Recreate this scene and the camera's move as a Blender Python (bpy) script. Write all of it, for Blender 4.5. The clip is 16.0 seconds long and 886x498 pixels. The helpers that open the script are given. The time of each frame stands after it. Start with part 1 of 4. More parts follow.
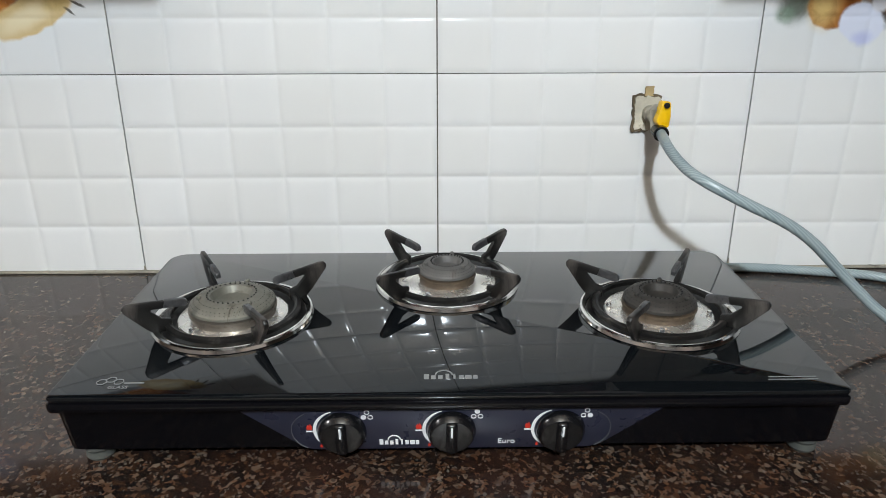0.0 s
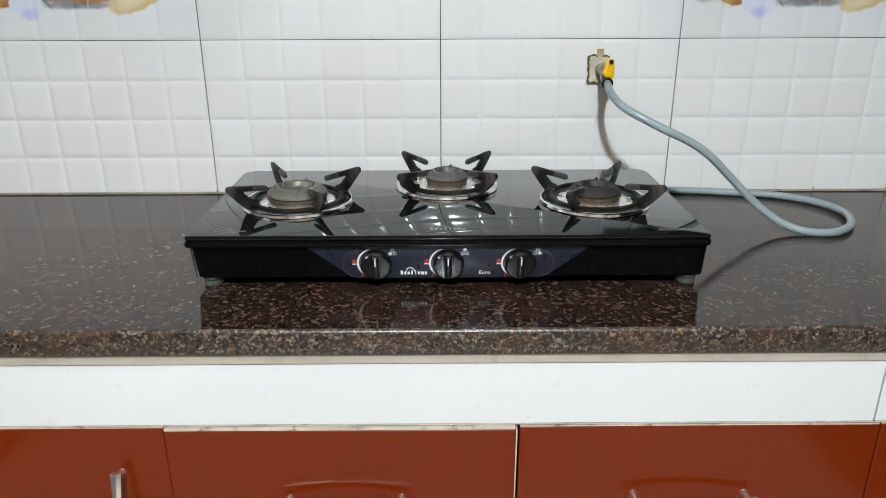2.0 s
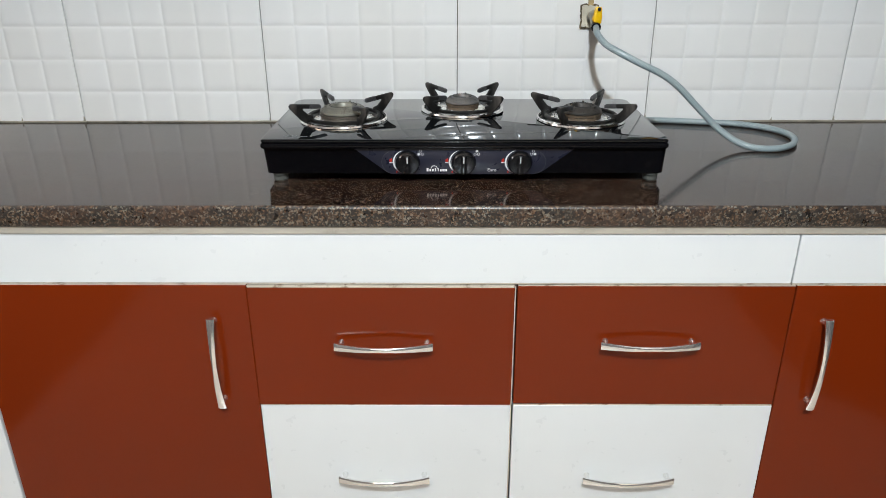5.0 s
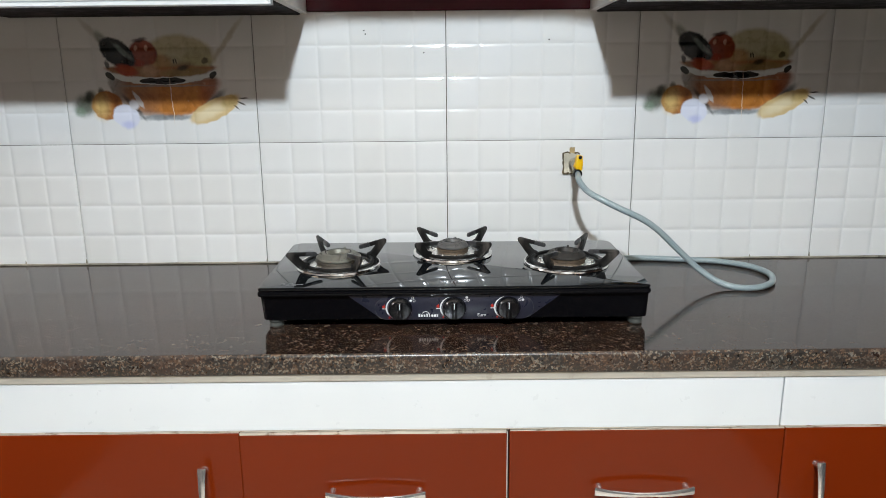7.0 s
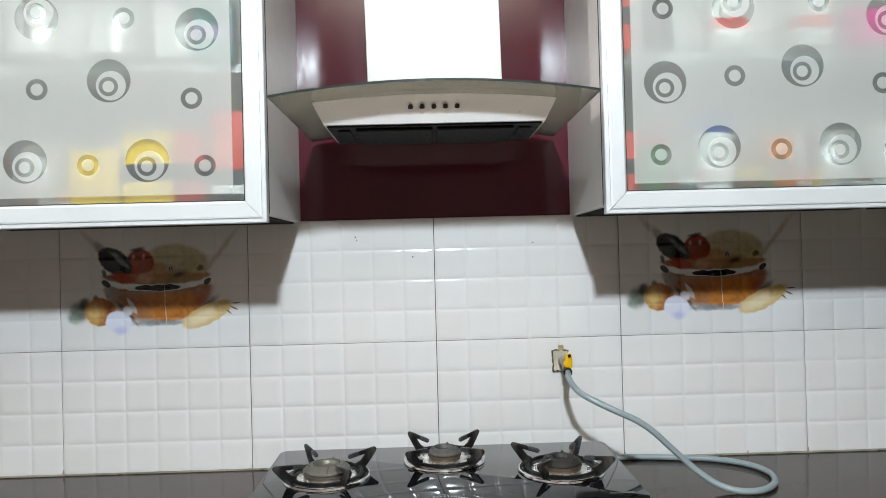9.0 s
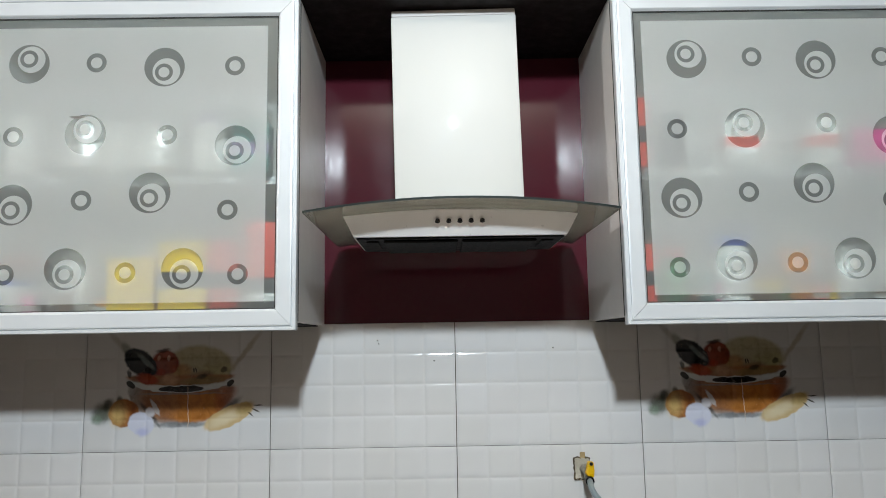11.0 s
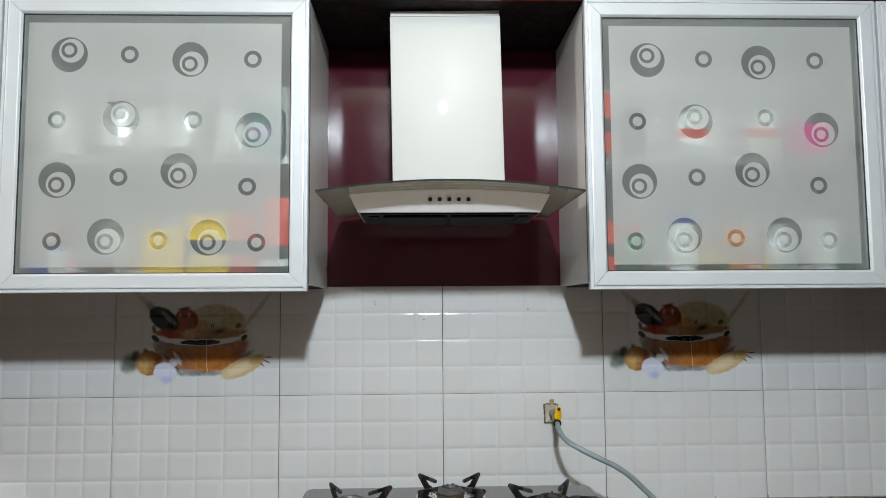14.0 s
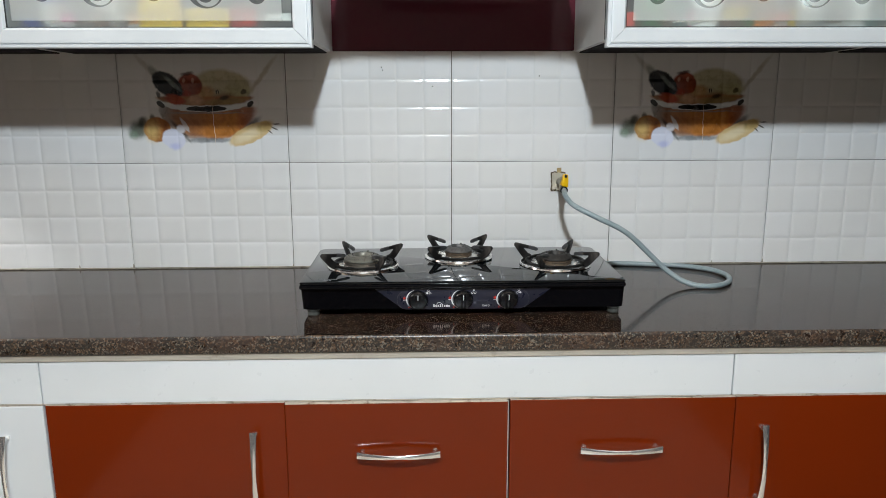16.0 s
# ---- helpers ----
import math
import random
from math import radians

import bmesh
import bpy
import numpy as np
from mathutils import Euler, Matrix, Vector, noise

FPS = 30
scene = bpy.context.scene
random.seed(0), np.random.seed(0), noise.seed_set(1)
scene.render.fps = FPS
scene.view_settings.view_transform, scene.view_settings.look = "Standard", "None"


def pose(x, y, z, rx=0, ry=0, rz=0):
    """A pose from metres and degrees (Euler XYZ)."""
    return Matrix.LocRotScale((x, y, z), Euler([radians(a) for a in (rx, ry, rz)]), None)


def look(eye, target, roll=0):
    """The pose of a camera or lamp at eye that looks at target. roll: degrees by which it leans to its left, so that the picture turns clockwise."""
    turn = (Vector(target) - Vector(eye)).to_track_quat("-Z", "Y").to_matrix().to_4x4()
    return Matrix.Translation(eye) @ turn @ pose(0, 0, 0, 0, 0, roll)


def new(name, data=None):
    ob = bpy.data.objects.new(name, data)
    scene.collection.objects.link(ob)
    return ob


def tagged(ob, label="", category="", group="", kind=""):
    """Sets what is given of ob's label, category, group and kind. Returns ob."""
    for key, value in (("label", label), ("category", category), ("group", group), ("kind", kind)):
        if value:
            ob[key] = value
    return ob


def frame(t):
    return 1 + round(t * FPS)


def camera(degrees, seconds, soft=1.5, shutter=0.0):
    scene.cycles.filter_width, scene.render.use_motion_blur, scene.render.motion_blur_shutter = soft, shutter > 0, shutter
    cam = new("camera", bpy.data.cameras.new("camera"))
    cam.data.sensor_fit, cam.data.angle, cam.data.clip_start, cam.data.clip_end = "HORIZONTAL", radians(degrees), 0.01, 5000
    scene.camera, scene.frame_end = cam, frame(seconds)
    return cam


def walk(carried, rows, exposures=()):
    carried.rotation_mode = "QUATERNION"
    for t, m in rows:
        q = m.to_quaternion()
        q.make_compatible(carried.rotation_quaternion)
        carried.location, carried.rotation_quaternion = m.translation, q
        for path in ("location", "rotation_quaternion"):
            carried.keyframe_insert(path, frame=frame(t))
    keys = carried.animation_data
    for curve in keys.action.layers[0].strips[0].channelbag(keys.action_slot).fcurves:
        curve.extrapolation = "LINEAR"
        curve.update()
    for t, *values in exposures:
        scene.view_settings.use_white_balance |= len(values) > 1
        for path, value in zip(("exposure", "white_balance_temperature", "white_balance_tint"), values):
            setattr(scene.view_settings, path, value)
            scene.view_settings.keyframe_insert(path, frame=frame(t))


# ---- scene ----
cam = camera(64.1, 16.0, 0.4)
PATH = [
    (0, (-0.008, -1.018, 1.269), (0.021, 0.861, 0.584), -0.1),
    (0.5, (0.0, -1.059, 1.274), (0.009, 0.823, 0.598), -0.5),
    (1, (-0.013, -1.166, 1.265), (0.0, 0.726, 0.617), -0.2),
    (1.5, (-0.01, -1.29, 1.246), (0.003, 0.598, 0.587), -0.1),
    (2, (-0.004, -1.38, 1.248), (0.006, 0.497, 0.559), -0.2),
    (2.5, (0.001, -1.432, 1.237), (-0.021, 0.424, 0.491), 0.1),
    (3, (0.012, -1.516, 1.231), (0.0, 0.319, 0.436), -0.2),
    (3.5, (0.003, -1.611, 1.229), (-0.032, 0.233, 0.455), -0.6),
    (6, (-0.017, -1.698, 1.232), (-0.03, 0.155, 0.481), -0.0),
    (6.5, (-0.013, -1.695, 1.259), (-0.031, 0.22, 0.683), -0.2),
    (7, (-0.011, -1.712, 1.295), (-0.012, 0.235, 0.839), -0.6),
    (7.5, (-0.012, -1.713, 1.317), (0.001, 0.264, 1.012), -0.6),
    (8, (-0.01, -1.702, 1.34), (0.007, 0.285, 1.118), -0.7),
    (8.5, (-0.011, -1.706, 1.359), (0.025, 0.292, 1.28), -1.0),
    (9, (-0.011, -1.715, 1.365), (0.027, 0.285, 1.385), -1.5),
    (9.5, (-0.007, -1.722, 1.378), (0.026, 0.274, 1.502), -1.5),
    (10, (-0.013, -1.732, 1.393), (0.005, 0.255, 1.616), -1.0),
    (12.5, (-0.072, -1.837, 1.421), (-0.054, 0.145, 1.688), -0.9),
    (13, (-0.071, -1.893, 1.415), (-0.025, 0.096, 1.621), -0.2),
    (13.5, (-0.055, -1.947, 1.406), (0.009, 0.044, 1.587), -0.3),
    (14, (-0.062, -1.982, 1.404), (0.003, 0.01, 1.563), -0.4),
    (14.5, (-0.077, -1.969, 1.38), (0.007, 0.029, 1.445), -0.1),
    (15, (-0.078, -1.974, 1.355), (-0.011, 0.02, 1.212), 0.1),
    (15.5, (-0.077, -1.967, 1.336), (-0.013, 0.017, 1.09), 0.3),
    (16, (-0.075, -1.979, 1.305), (-0.025, -0.017, 0.916), -0.2),
]
walk(cam, [(t, look(eye, target, roll)) for t, eye, target, roll in PATH], [(0.0, 0.03), (3.5, 0.0), (6.0, 0.04), (6.5, 0.04), (7.5, 0.08), (9.0, -0.06), (10.0, -0.32), (12.5, -0.51), (14.0, -0.53), (14.5, -0.56), (15.0, -0.62), (15.5, -0.44), (16.0, -0.26)])

# ---- light ----
world = bpy.data.worlds.new("world")
scene.world = world
world.use_nodes = True
world.node_tree.nodes["Background"].inputs["Color"].default_value = (0.9, 0.95, 1.0, 1)
world.node_tree.nodes["Background"].inputs["Strength"].default_value = 0.02


def bulb(name, at, watts, radius, colour):
    data = bpy.data.lights.new(name, "POINT")
    data.energy, data.shadow_soft_size, data.color = watts, radius, colour
    ob = new(name, data)
    ob.location = at
    return ob


bulb("ceiling_bulb", (0.01, -2.36, 2.47), 234, 0.06, (0.808, 0.915, 1.0))
bulb("side_bulb", (-2.75, -0.82, 2.42), 125, 0.08, (0.97, 0.97, 0.97))

# ---- materials ----


class Nodes:
    """A small writer of node trees."""

    def __init__(self, name):
        self.mat = bpy.data.materials.new(name)
        self.mat.use_nodes = True
        self.tree = self.mat.node_tree
        self.bsdf = self.tree.nodes["Principled BSDF"]
        self.out = self.tree.nodes["Material Output"]

    def add(self, kind, **inputs):
        node = self.tree.nodes.new(kind)
        for key, value in inputs.items():
            self.set(node, key.replace("_", " "), value)
        return node

    def set(self, node, key, value):
        socket = node.inputs[key]
        if isinstance(value, bpy.types.NodeSocket):
            self.tree.links.new(value, socket)
        else:
            socket.default_value = value

    def put(self, **inputs):
        for key, value in inputs.items():
            self.set(self.bsdf, key.replace("_", " "), value)

    def coords(self):
        return self.add("ShaderNodeTexCoord").outputs["Object"]

    def noise(self, scale, detail=3.0, rough=0.55, at=None, distort=0.0):
        node = self.add("ShaderNodeTexNoise", Scale=scale, Detail=detail, Roughness=rough, Distortion=distort)
        self.set(node, "Vector", at or self.coords())
        return node.outputs["Fac"]

    def math(self, op, a, b=0.0, clamp=False):
        node = self.add("ShaderNodeMath")
        node.operation, node.use_clamp = op, clamp
        self.set(node, 0, a)
        self.set(node, 1, b)
        return node.outputs[0]

    def ramp(self, fac, *stops):
        node = self.add("ShaderNodeValToRGB", Fac=fac)
        band = node.color_ramp
        while len(band.elements) < len(stops):
            band.elements.new(0.5)
        for element, (place, colour) in zip(band.elements, stops):
            element.position = place
            element.color = (*colour, 1) if len(colour) == 3 else colour
        return node.outputs["Color"]

    def mix(self, fac, a, b, blend="MIX"):
        node = self.add("ShaderNodeMix")
        node.data_type, node.blend_type = "RGBA", blend
        for i, v in ((0, fac), (6, a), (7, b)):
            if isinstance(v, bpy.types.NodeSocket):
                self.tree.links.new(v, node.inputs[i])
            else:
                node.inputs[i].default_value = v if i == 0 else (*v[:3], 1)
        return node.outputs[2]

    def bump(self, height, strength, distance):
        node = self.add("ShaderNodeBump", Height=height, Strength=strength, Distance=distance)
        self.set(self.bsdf, "Normal", node.outputs["Normal"])

    def remap(self, value, a, b, c, d, smooth=False):
        node = self.add("ShaderNodeMapRange")
        node.interpolation_type = "SMOOTHSTEP" if smooth else "LINEAR"
        self.set(node, 0, value)
        for i, v in ((1, a), (2, b), (3, c), (4, d)):
            node.inputs[i].default_value = v
        return node.outputs[0]


def surface(name, colour, rough=0.5, metal=0.0, vary=0.12, grain=40.0, coat=0.0, relief=0.0, dirt=None, gloss=0.5):
    """Paint, plastic or metal with two scales of variation."""
    n = Nodes(name)
    at = n.coords()
    fine, wide = n.noise(grain, 4, 0.6, at), n.noise(grain / 9, 3, 0.5, at)
    low = tuple(c * (1 - vary) for c in colour)
    high = tuple(min(1, c * (1 + vary * 0.6)) for c in colour)
    base = n.mix(n.remap(wide, 0.3, 0.7, 0, 1), low, high)
    base = n.mix(n.remap(fine, 0.35, 0.75, 0, vary), base, low)
    if dirt:
        base = n.mix(n.remap(n.noise(grain * 0.35, 5, 0.7, at, 0.8), 0.56, 0.70, 0, 0.85), base, dirt)
    n.put(Base_Color=base, Metallic=metal, Coat_Weight=coat, Coat_Roughness=0.06, Specular_IOR_Level=gloss)
    n.set(n.bsdf, "Roughness", n.remap(fine, 0.3, 0.7, max(0.02, rough * 0.8), min(1, rough * 1.25)))
    if relief:
        n.bump(fine, 0.4, relief)
    return n.mat


def granite(name="brown_granite", gain=1.0, rough=0.11, gloss=0.75, tint=(1.0, 1.0, 1.0), size=215.0):
    n = Nodes(name)
    at = n.coords()
    wob = n.add("ShaderNodeTexNoise", Scale=160.0, Detail=2.0)
    n.set(wob, "Vector", at)
    push = n.add("ShaderNodeVectorMath")
    push.operation = "MULTIPLY_ADD"
    n.set(push, 0, wob.outputs["Color"])
    push.inputs[1].default_value = (0.0045, 0.0045, 0.0045)
    n.set(push, 2, at)

    def grains(scale, pick):
        cell = n.add("ShaderNodeTexVoronoi", Scale=scale, Randomness=1.0)
        n.set(cell, "Vector", push.outputs[0])
        tone = n.add("ShaderNodeSeparateColor")
        n.set(tone, "Color", cell.outputs["Color"])
        return tone.outputs[pick]

    base = n.ramp(grains(size, 0), (0.0, (0.005, 0.004, 0.004)), (0.30, (0.011, 0.008, 0.007)), (0.50, (0.028, 0.014, 0.009)), (0.68, (0.066, 0.031, 0.017)), (0.84, (0.105, 0.060, 0.038)), (0.96, (0.135, 0.10, 0.078)))
    base = n.mix(n.remap(grains(420.0, 1), 0.72, 0.80, 0.0, 0.75), base, (0.012, 0.010, 0.010))
    base = n.mix(n.remap(grains(380.0, 2), 0.93, 0.96, 0.0, 0.6), base, (0.15, 0.135, 0.12))
    base = n.mix(n.remap(grains(60.0, 1), 0.45, 1.0, 0.0, 0.6), base, (0.016, 0.012, 0.011))
    base = n.mix(n.remap(n.noise(11, 3, 0.5, at), 0.40, 0.7, 0, 0.35), base, (0.050, 0.020, 0.013))
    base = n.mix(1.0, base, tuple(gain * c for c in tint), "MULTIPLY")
    n.put(Base_Color=base, Roughness=n.remap(n.noise(60, 3, 0.6, at), 0.3, 0.7, rough * 0.75, rough * 1.25), Specular_IOR_Level=gloss)
    n.bump(n.noise(14, 2, 0.5, at), 0.06, 0.002)
    return n.mat


def tile_glaze(name, pattern=None):
    """White glazed ceramic; pattern paints a print over the glaze's colour."""
    n = Nodes(name)
    at = n.coords()
    info = n.add("ShaderNodeObjectInfo").outputs["Random"]
    base = n.mix(n.remap(n.noise(5, 3, 0.5, at), 0.3, 0.7, 0, 1), (0.77, 0.765, 0.755), (0.82, 0.82, 0.815))
    base = n.mix(n.math("MULTIPLY", info, 0.25), base, (0.76, 0.75, 0.72))
    snap = n.add("ShaderNodeVectorMath")
    snap.operation = "SNAP"
    n.set(snap, 0, at)
    snap.inputs[1].default_value = (0.075, 1.0, 0.075)
    cell = n.add("ShaderNodeTexWhiteNoise")
    n.set(cell, "Vector", snap.outputs[0])
    base = n.mix(n.math("MULTIPLY", cell.outputs["Value"], 0.55), base, (0.735, 0.72, 0.685))
    if pattern:
        base = pattern(n, at, base)
    n.put(Base_Color=base, Roughness=n.remap(n.noise(30, 3, 0.6, at), 0.3, 0.7, 0.07, 0.13))
    n.bump(n.noise(9, 2, 0.5, at), 0.10, 0.003)
    return n.mat


def fruit_print(n, at, base):
    """A glass bowl of vegetables with an onion, garlic and corn beside it, in soft ovals of colour."""
    wob = n.add("ShaderNodeTexNoise", Scale=60.0, Detail=3.0)
    n.set(wob, "Vector", at)
    shift = n.add("ShaderNodeVectorMath")
    shift.operation = "MULTIPLY_ADD"
    n.set(shift, 0, wob.outputs["Color"])
    shift.inputs[1].default_value, shift.inputs[2].default_value = (0.008, 0.0, 0.008), (-0.004, 0, -0.004)
    place = n.add("ShaderNodeVectorMath")
    n.set(place, 0, at)
    n.set(place, 1, shift.outputs[0])
    split = n.add("ShaderNodeSeparateXYZ")
    n.set(split, 0, at)

    def oval(base, u, v, ru, rv, turn, colour, soft=0.12, strength=0.95, below=None, above=None):
        spot = n.add("ShaderNodeMapping")
        spot.vector_type = "TEXTURE"
        n.set(spot, "Vector", place.outputs[0])
        spot.inputs["Location"].default_value = (u, 0, v)
        spot.inputs["Rotation"].default_value = (0, radians(-turn), 0)
        spot.inputs["Scale"].default_value = (ru, 1, rv)
        far = n.add("ShaderNodeVectorMath")
        far.operation = "LENGTH"
        n.set(far, 0, spot.outputs[0])
        mask = n.remap(far.outputs["Value"], 1 - soft, 1 + soft, strength, 0, True)
        if below is not None:
            mask = n.math("MULTIPLY", mask, n.remap(split.outputs[2], below - 0.003, below + 0.003, 1, 0))
        if above is not None:
            mask = n.math("MULTIPLY", mask, n.remap(split.outputs[2], above - 0.003, above + 0.003, 0, 1))
        return n.mix(mask, base, tuple(c ** 1.25 * 0.92 for c in colour))

    for spec in (
        (0.385, 0.232, 0.006, 0.060, -38, (0.50, 0.43, 0.29), 0.6, 0.55),
        (0.075, 0.262, 0.006, 0.030, 40, (0.45, 0.40, 0.32), 0.7, 0.4),
        (0.232, 0.155, 0.128, 0.094, 0, (0.40, 0.36, 0.32), 0.04, 0.85, 0.158),
        (0.236, 0.128, 0.108, 0.060, 0, (0.42, 0.22, 0.12), 0.18, 0.85, 0.150),
        (0.262, 0.108, 0.076, 0.042, 0, (0.66, 0.30, 0.08), 0.18, 0.95, 0.140),
        (0.190, 0.112, 0.040, 0.040, 20, (0.52, 0.26, 0.12), 0.4, 0.8, 0.150),
        (0.340, 0.128, 0.020, 0.034, -30, (0.55, 0.20, 0.08), 0.5, 0.7, 0.152),
        (0.236, 0.062, 0.072, 0.006, 0, (0.33, 0.36, 0.38), 0.5, 0.75),
        (0.158, 0.088, 0.034, 0.005, -50, (0.08, 0.09, 0.09), 0.5, 0.75),
        (0.338, 0.090, 0.044, 0.009, 42, (0.12, 0.13, 0.13), 0.5, 0.8),
        (0.100, 0.240, 0.010, 0.024, 30, (0.20, 0.22, 0.14), 0.5, 0.6),
        (0.278, 0.205, 0.080, 0.046, -4, (0.58, 0.52, 0.32), 0.14, 0.88, None, 0.158),
        (0.318, 0.190, 0.030, 0.024, 0, (0.50, 0.46, 0.24), 0.6, 0.6, None, 0.162),
        (0.228, 0.184, 0.030, 0.022, 20, (0.56, 0.36, 0.17), 0.3, 0.9),
        (0.280, 0.178, 0.030, 0.012, 0, (0.34, 0.22, 0.11), 0.5, 0.8),
        (0.192, 0.210, 0.033, 0.031, 0, (0.36, 0.085, 0.035), 0.10, 0.97),
        (0.186, 0.240, 0.016, 0.005, 8, (0.10, 0.03, 0.02), 0.5, 0.85),
        (0.176, 0.222, 0.004, 0.006, 0, (0.80, 0.50, 0.40), 0.5, 0.8), (0.200, 0.222, 0.004, 0.006, 0, (0.80, 0.50, 0.40), 0.5, 0.8),
        (0.164, 0.184, 0.030, 0.017, 0, (0.42, 0.080, 0.035), 0.2, 0.95),
        (0.132, 0.211, 0.046, 0.028, -36, (0.020, 0.026, 0.026), 0.10, 0.98),
        (0.146, 0.214, 0.026, 0.006, -42, (0.40, 0.46, 0.44), 0.5, 0.65),
        (0.335, 0.193, 0.008, 0.007, 30, (0.14, 0.12, 0.06), 0.3, 0.85),
        (0.262, 0.192, 0.002, 0.006, 0, (0.06, 0.05, 0.03), 0.4, 0.9),
        (0.268, 0.193, 0.002, 0.006, 20, (0.06, 0.05, 0.03), 0.4, 0.9),
        (0.230, 0.178, 0.137, 0.040, 0, (0.80, 0.82, 0.80), 0.03, 0.97, 0.172),
        (0.230, 0.178, 0.130, 0.0225, 0, (0.46, 0.24, 0.11), 0.08, 0.95, 0.180),
        (0.285, 0.166, 0.055, 0.010, 4, (0.40, 0.30, 0.14), 0.4, 0.85),
        (0.205, 0.170, 0.020, 0.014, 0, (0.68, 0.46, 0.30), 0.4, 0.8),
        (0.150, 0.172, 0.028, 0.012, -14, (0.50, 0.10, 0.04), 0.25, 0.9),
        (0.282, 0.176, 0.012, 0.006, 10, (0.08, 0.06, 0.03), 0.5, 0.85),
        (0.230, 0.136, 0.100, 0.0024, 0, (0.36, 0.36, 0.36), 0.5, 0.7),
        (0.206, 0.1475, 0.028, 0.0066, 0, (0.030, 0.026, 0.024), 0.08, 0.97),
        (0.232, 0.1465, 0.030, 0.0070, 0, (0.030, 0.026, 0.024), 0.08, 0.97),
        (0.258, 0.1475, 0.028, 0.0066, 0, (0.030, 0.026, 0.024), 0.08, 0.97),
        (0.352, 0.159, 0.010, 0.0060, 38, (0.05, 0.045, 0.04), 0.15, 0.95),
        (0.110, 0.159, 0.012, 0.0065, -38, (0.06, 0.065, 0.06), 0.15, 0.95),
        (0.2505, 0.100, 0.0011, 0.047, 2, (0.86, 0.72, 0.60), 0.5, 0.95),
        (0.106, 0.1850, 0.005, 0.010, 15, (0.05, 0.055, 0.05), 0.4, 0.8),
        (0.045, 0.092, 0.024, 0.022, 30, (0.10, 0.13, 0.07), 0.6, 0.85),
        (0.058, 0.112, 0.012, 0.014, -30, (0.05, 0.06, 0.035), 0.5, 0.85),
        (0.085, 0.122, 0.007, 0.012, 10, (0.10, 0.09, 0.05), 0.5, 0.8),
        (0.030, 0.078, 0.012, 0.010, 0, (0.32, 0.42, 0.32), 0.6, 0.7),
        (0.096, 0.092, 0.037, 0.033, 0, (0.52, 0.23, 0.06), 0.08, 0.98),
        (0.082, 0.090, 0.018, 0.026, 0, (0.84, 0.64, 0.30), 0.7, 0.8),
        (0.120, 0.088, 0.009, 0.024, 0, (0.26, 0.09, 0.03), 0.7, 0.7),
        (0.138, 0.066, 0.032, 0.026, -20, (0.83, 0.84, 0.93), 0.10, 0.98),
        (0.142, 0.046, 0.013, 0.009, 0, (0.60, 0.62, 0.86), 0.7, 0.7),
        (0.160, 0.093, 0.012, 0.012, 20, (0.78, 0.76, 0.78), 0.3, 0.95),
        (0.171, 0.104, 0.0055, 0.022, 30, (0.72, 0.68, 0.66), 0.25, 0.95),
        (0.350, 0.080, 0.064, 0.023, 24, (0.80, 0.62, 0.34), 0.10, 0.95),
        (0.338, 0.074, 0.042, 0.012, 24, (0.92, 0.82, 0.60), 0.6, 0.75),
        (0.388, 0.100, 0.022, 0.012, 24, (0.70, 0.52, 0.22), 0.5, 0.7),
        (0.420, 0.106, 0.010, 0.0018, -8, (0.10, 0.08, 0.05), 0.5, 0.85),
        (0.414, 0.094, 0.010, 0.0018, -25, (0.10, 0.08, 0.05), 0.5, 0.85),
        (0.402, 0.084, 0.008, 0.0018, -40, (0.10, 0.08, 0.05), 0.5, 0.8),
    ):
        base = oval(base, *spec)
    grey = n.add("ShaderNodeRGBToBW", Color=base)
    inked = n.remap(grey.outputs[0], 0.40, 0.60, 0.55, 0.0)
    dabs = n.remap(n.noise(48, 4, 0.6, at, 0.6), 0.42, 0.75, 0.0, 1.0)
    base = n.mix(n.math("MULTIPLY", inked, dabs), base, n.mix(1.0, base, (0.30, 0.24, 0.18), "MULTIPLY"))
    glints = n.remap(n.noise(110, 2, 0.5, at, 0.3), 0.66, 0.74, 0.0, 0.3)
    return n.mix(n.math("MULTIPLY", inked, glints), base, (0.74, 0.62, 0.48))


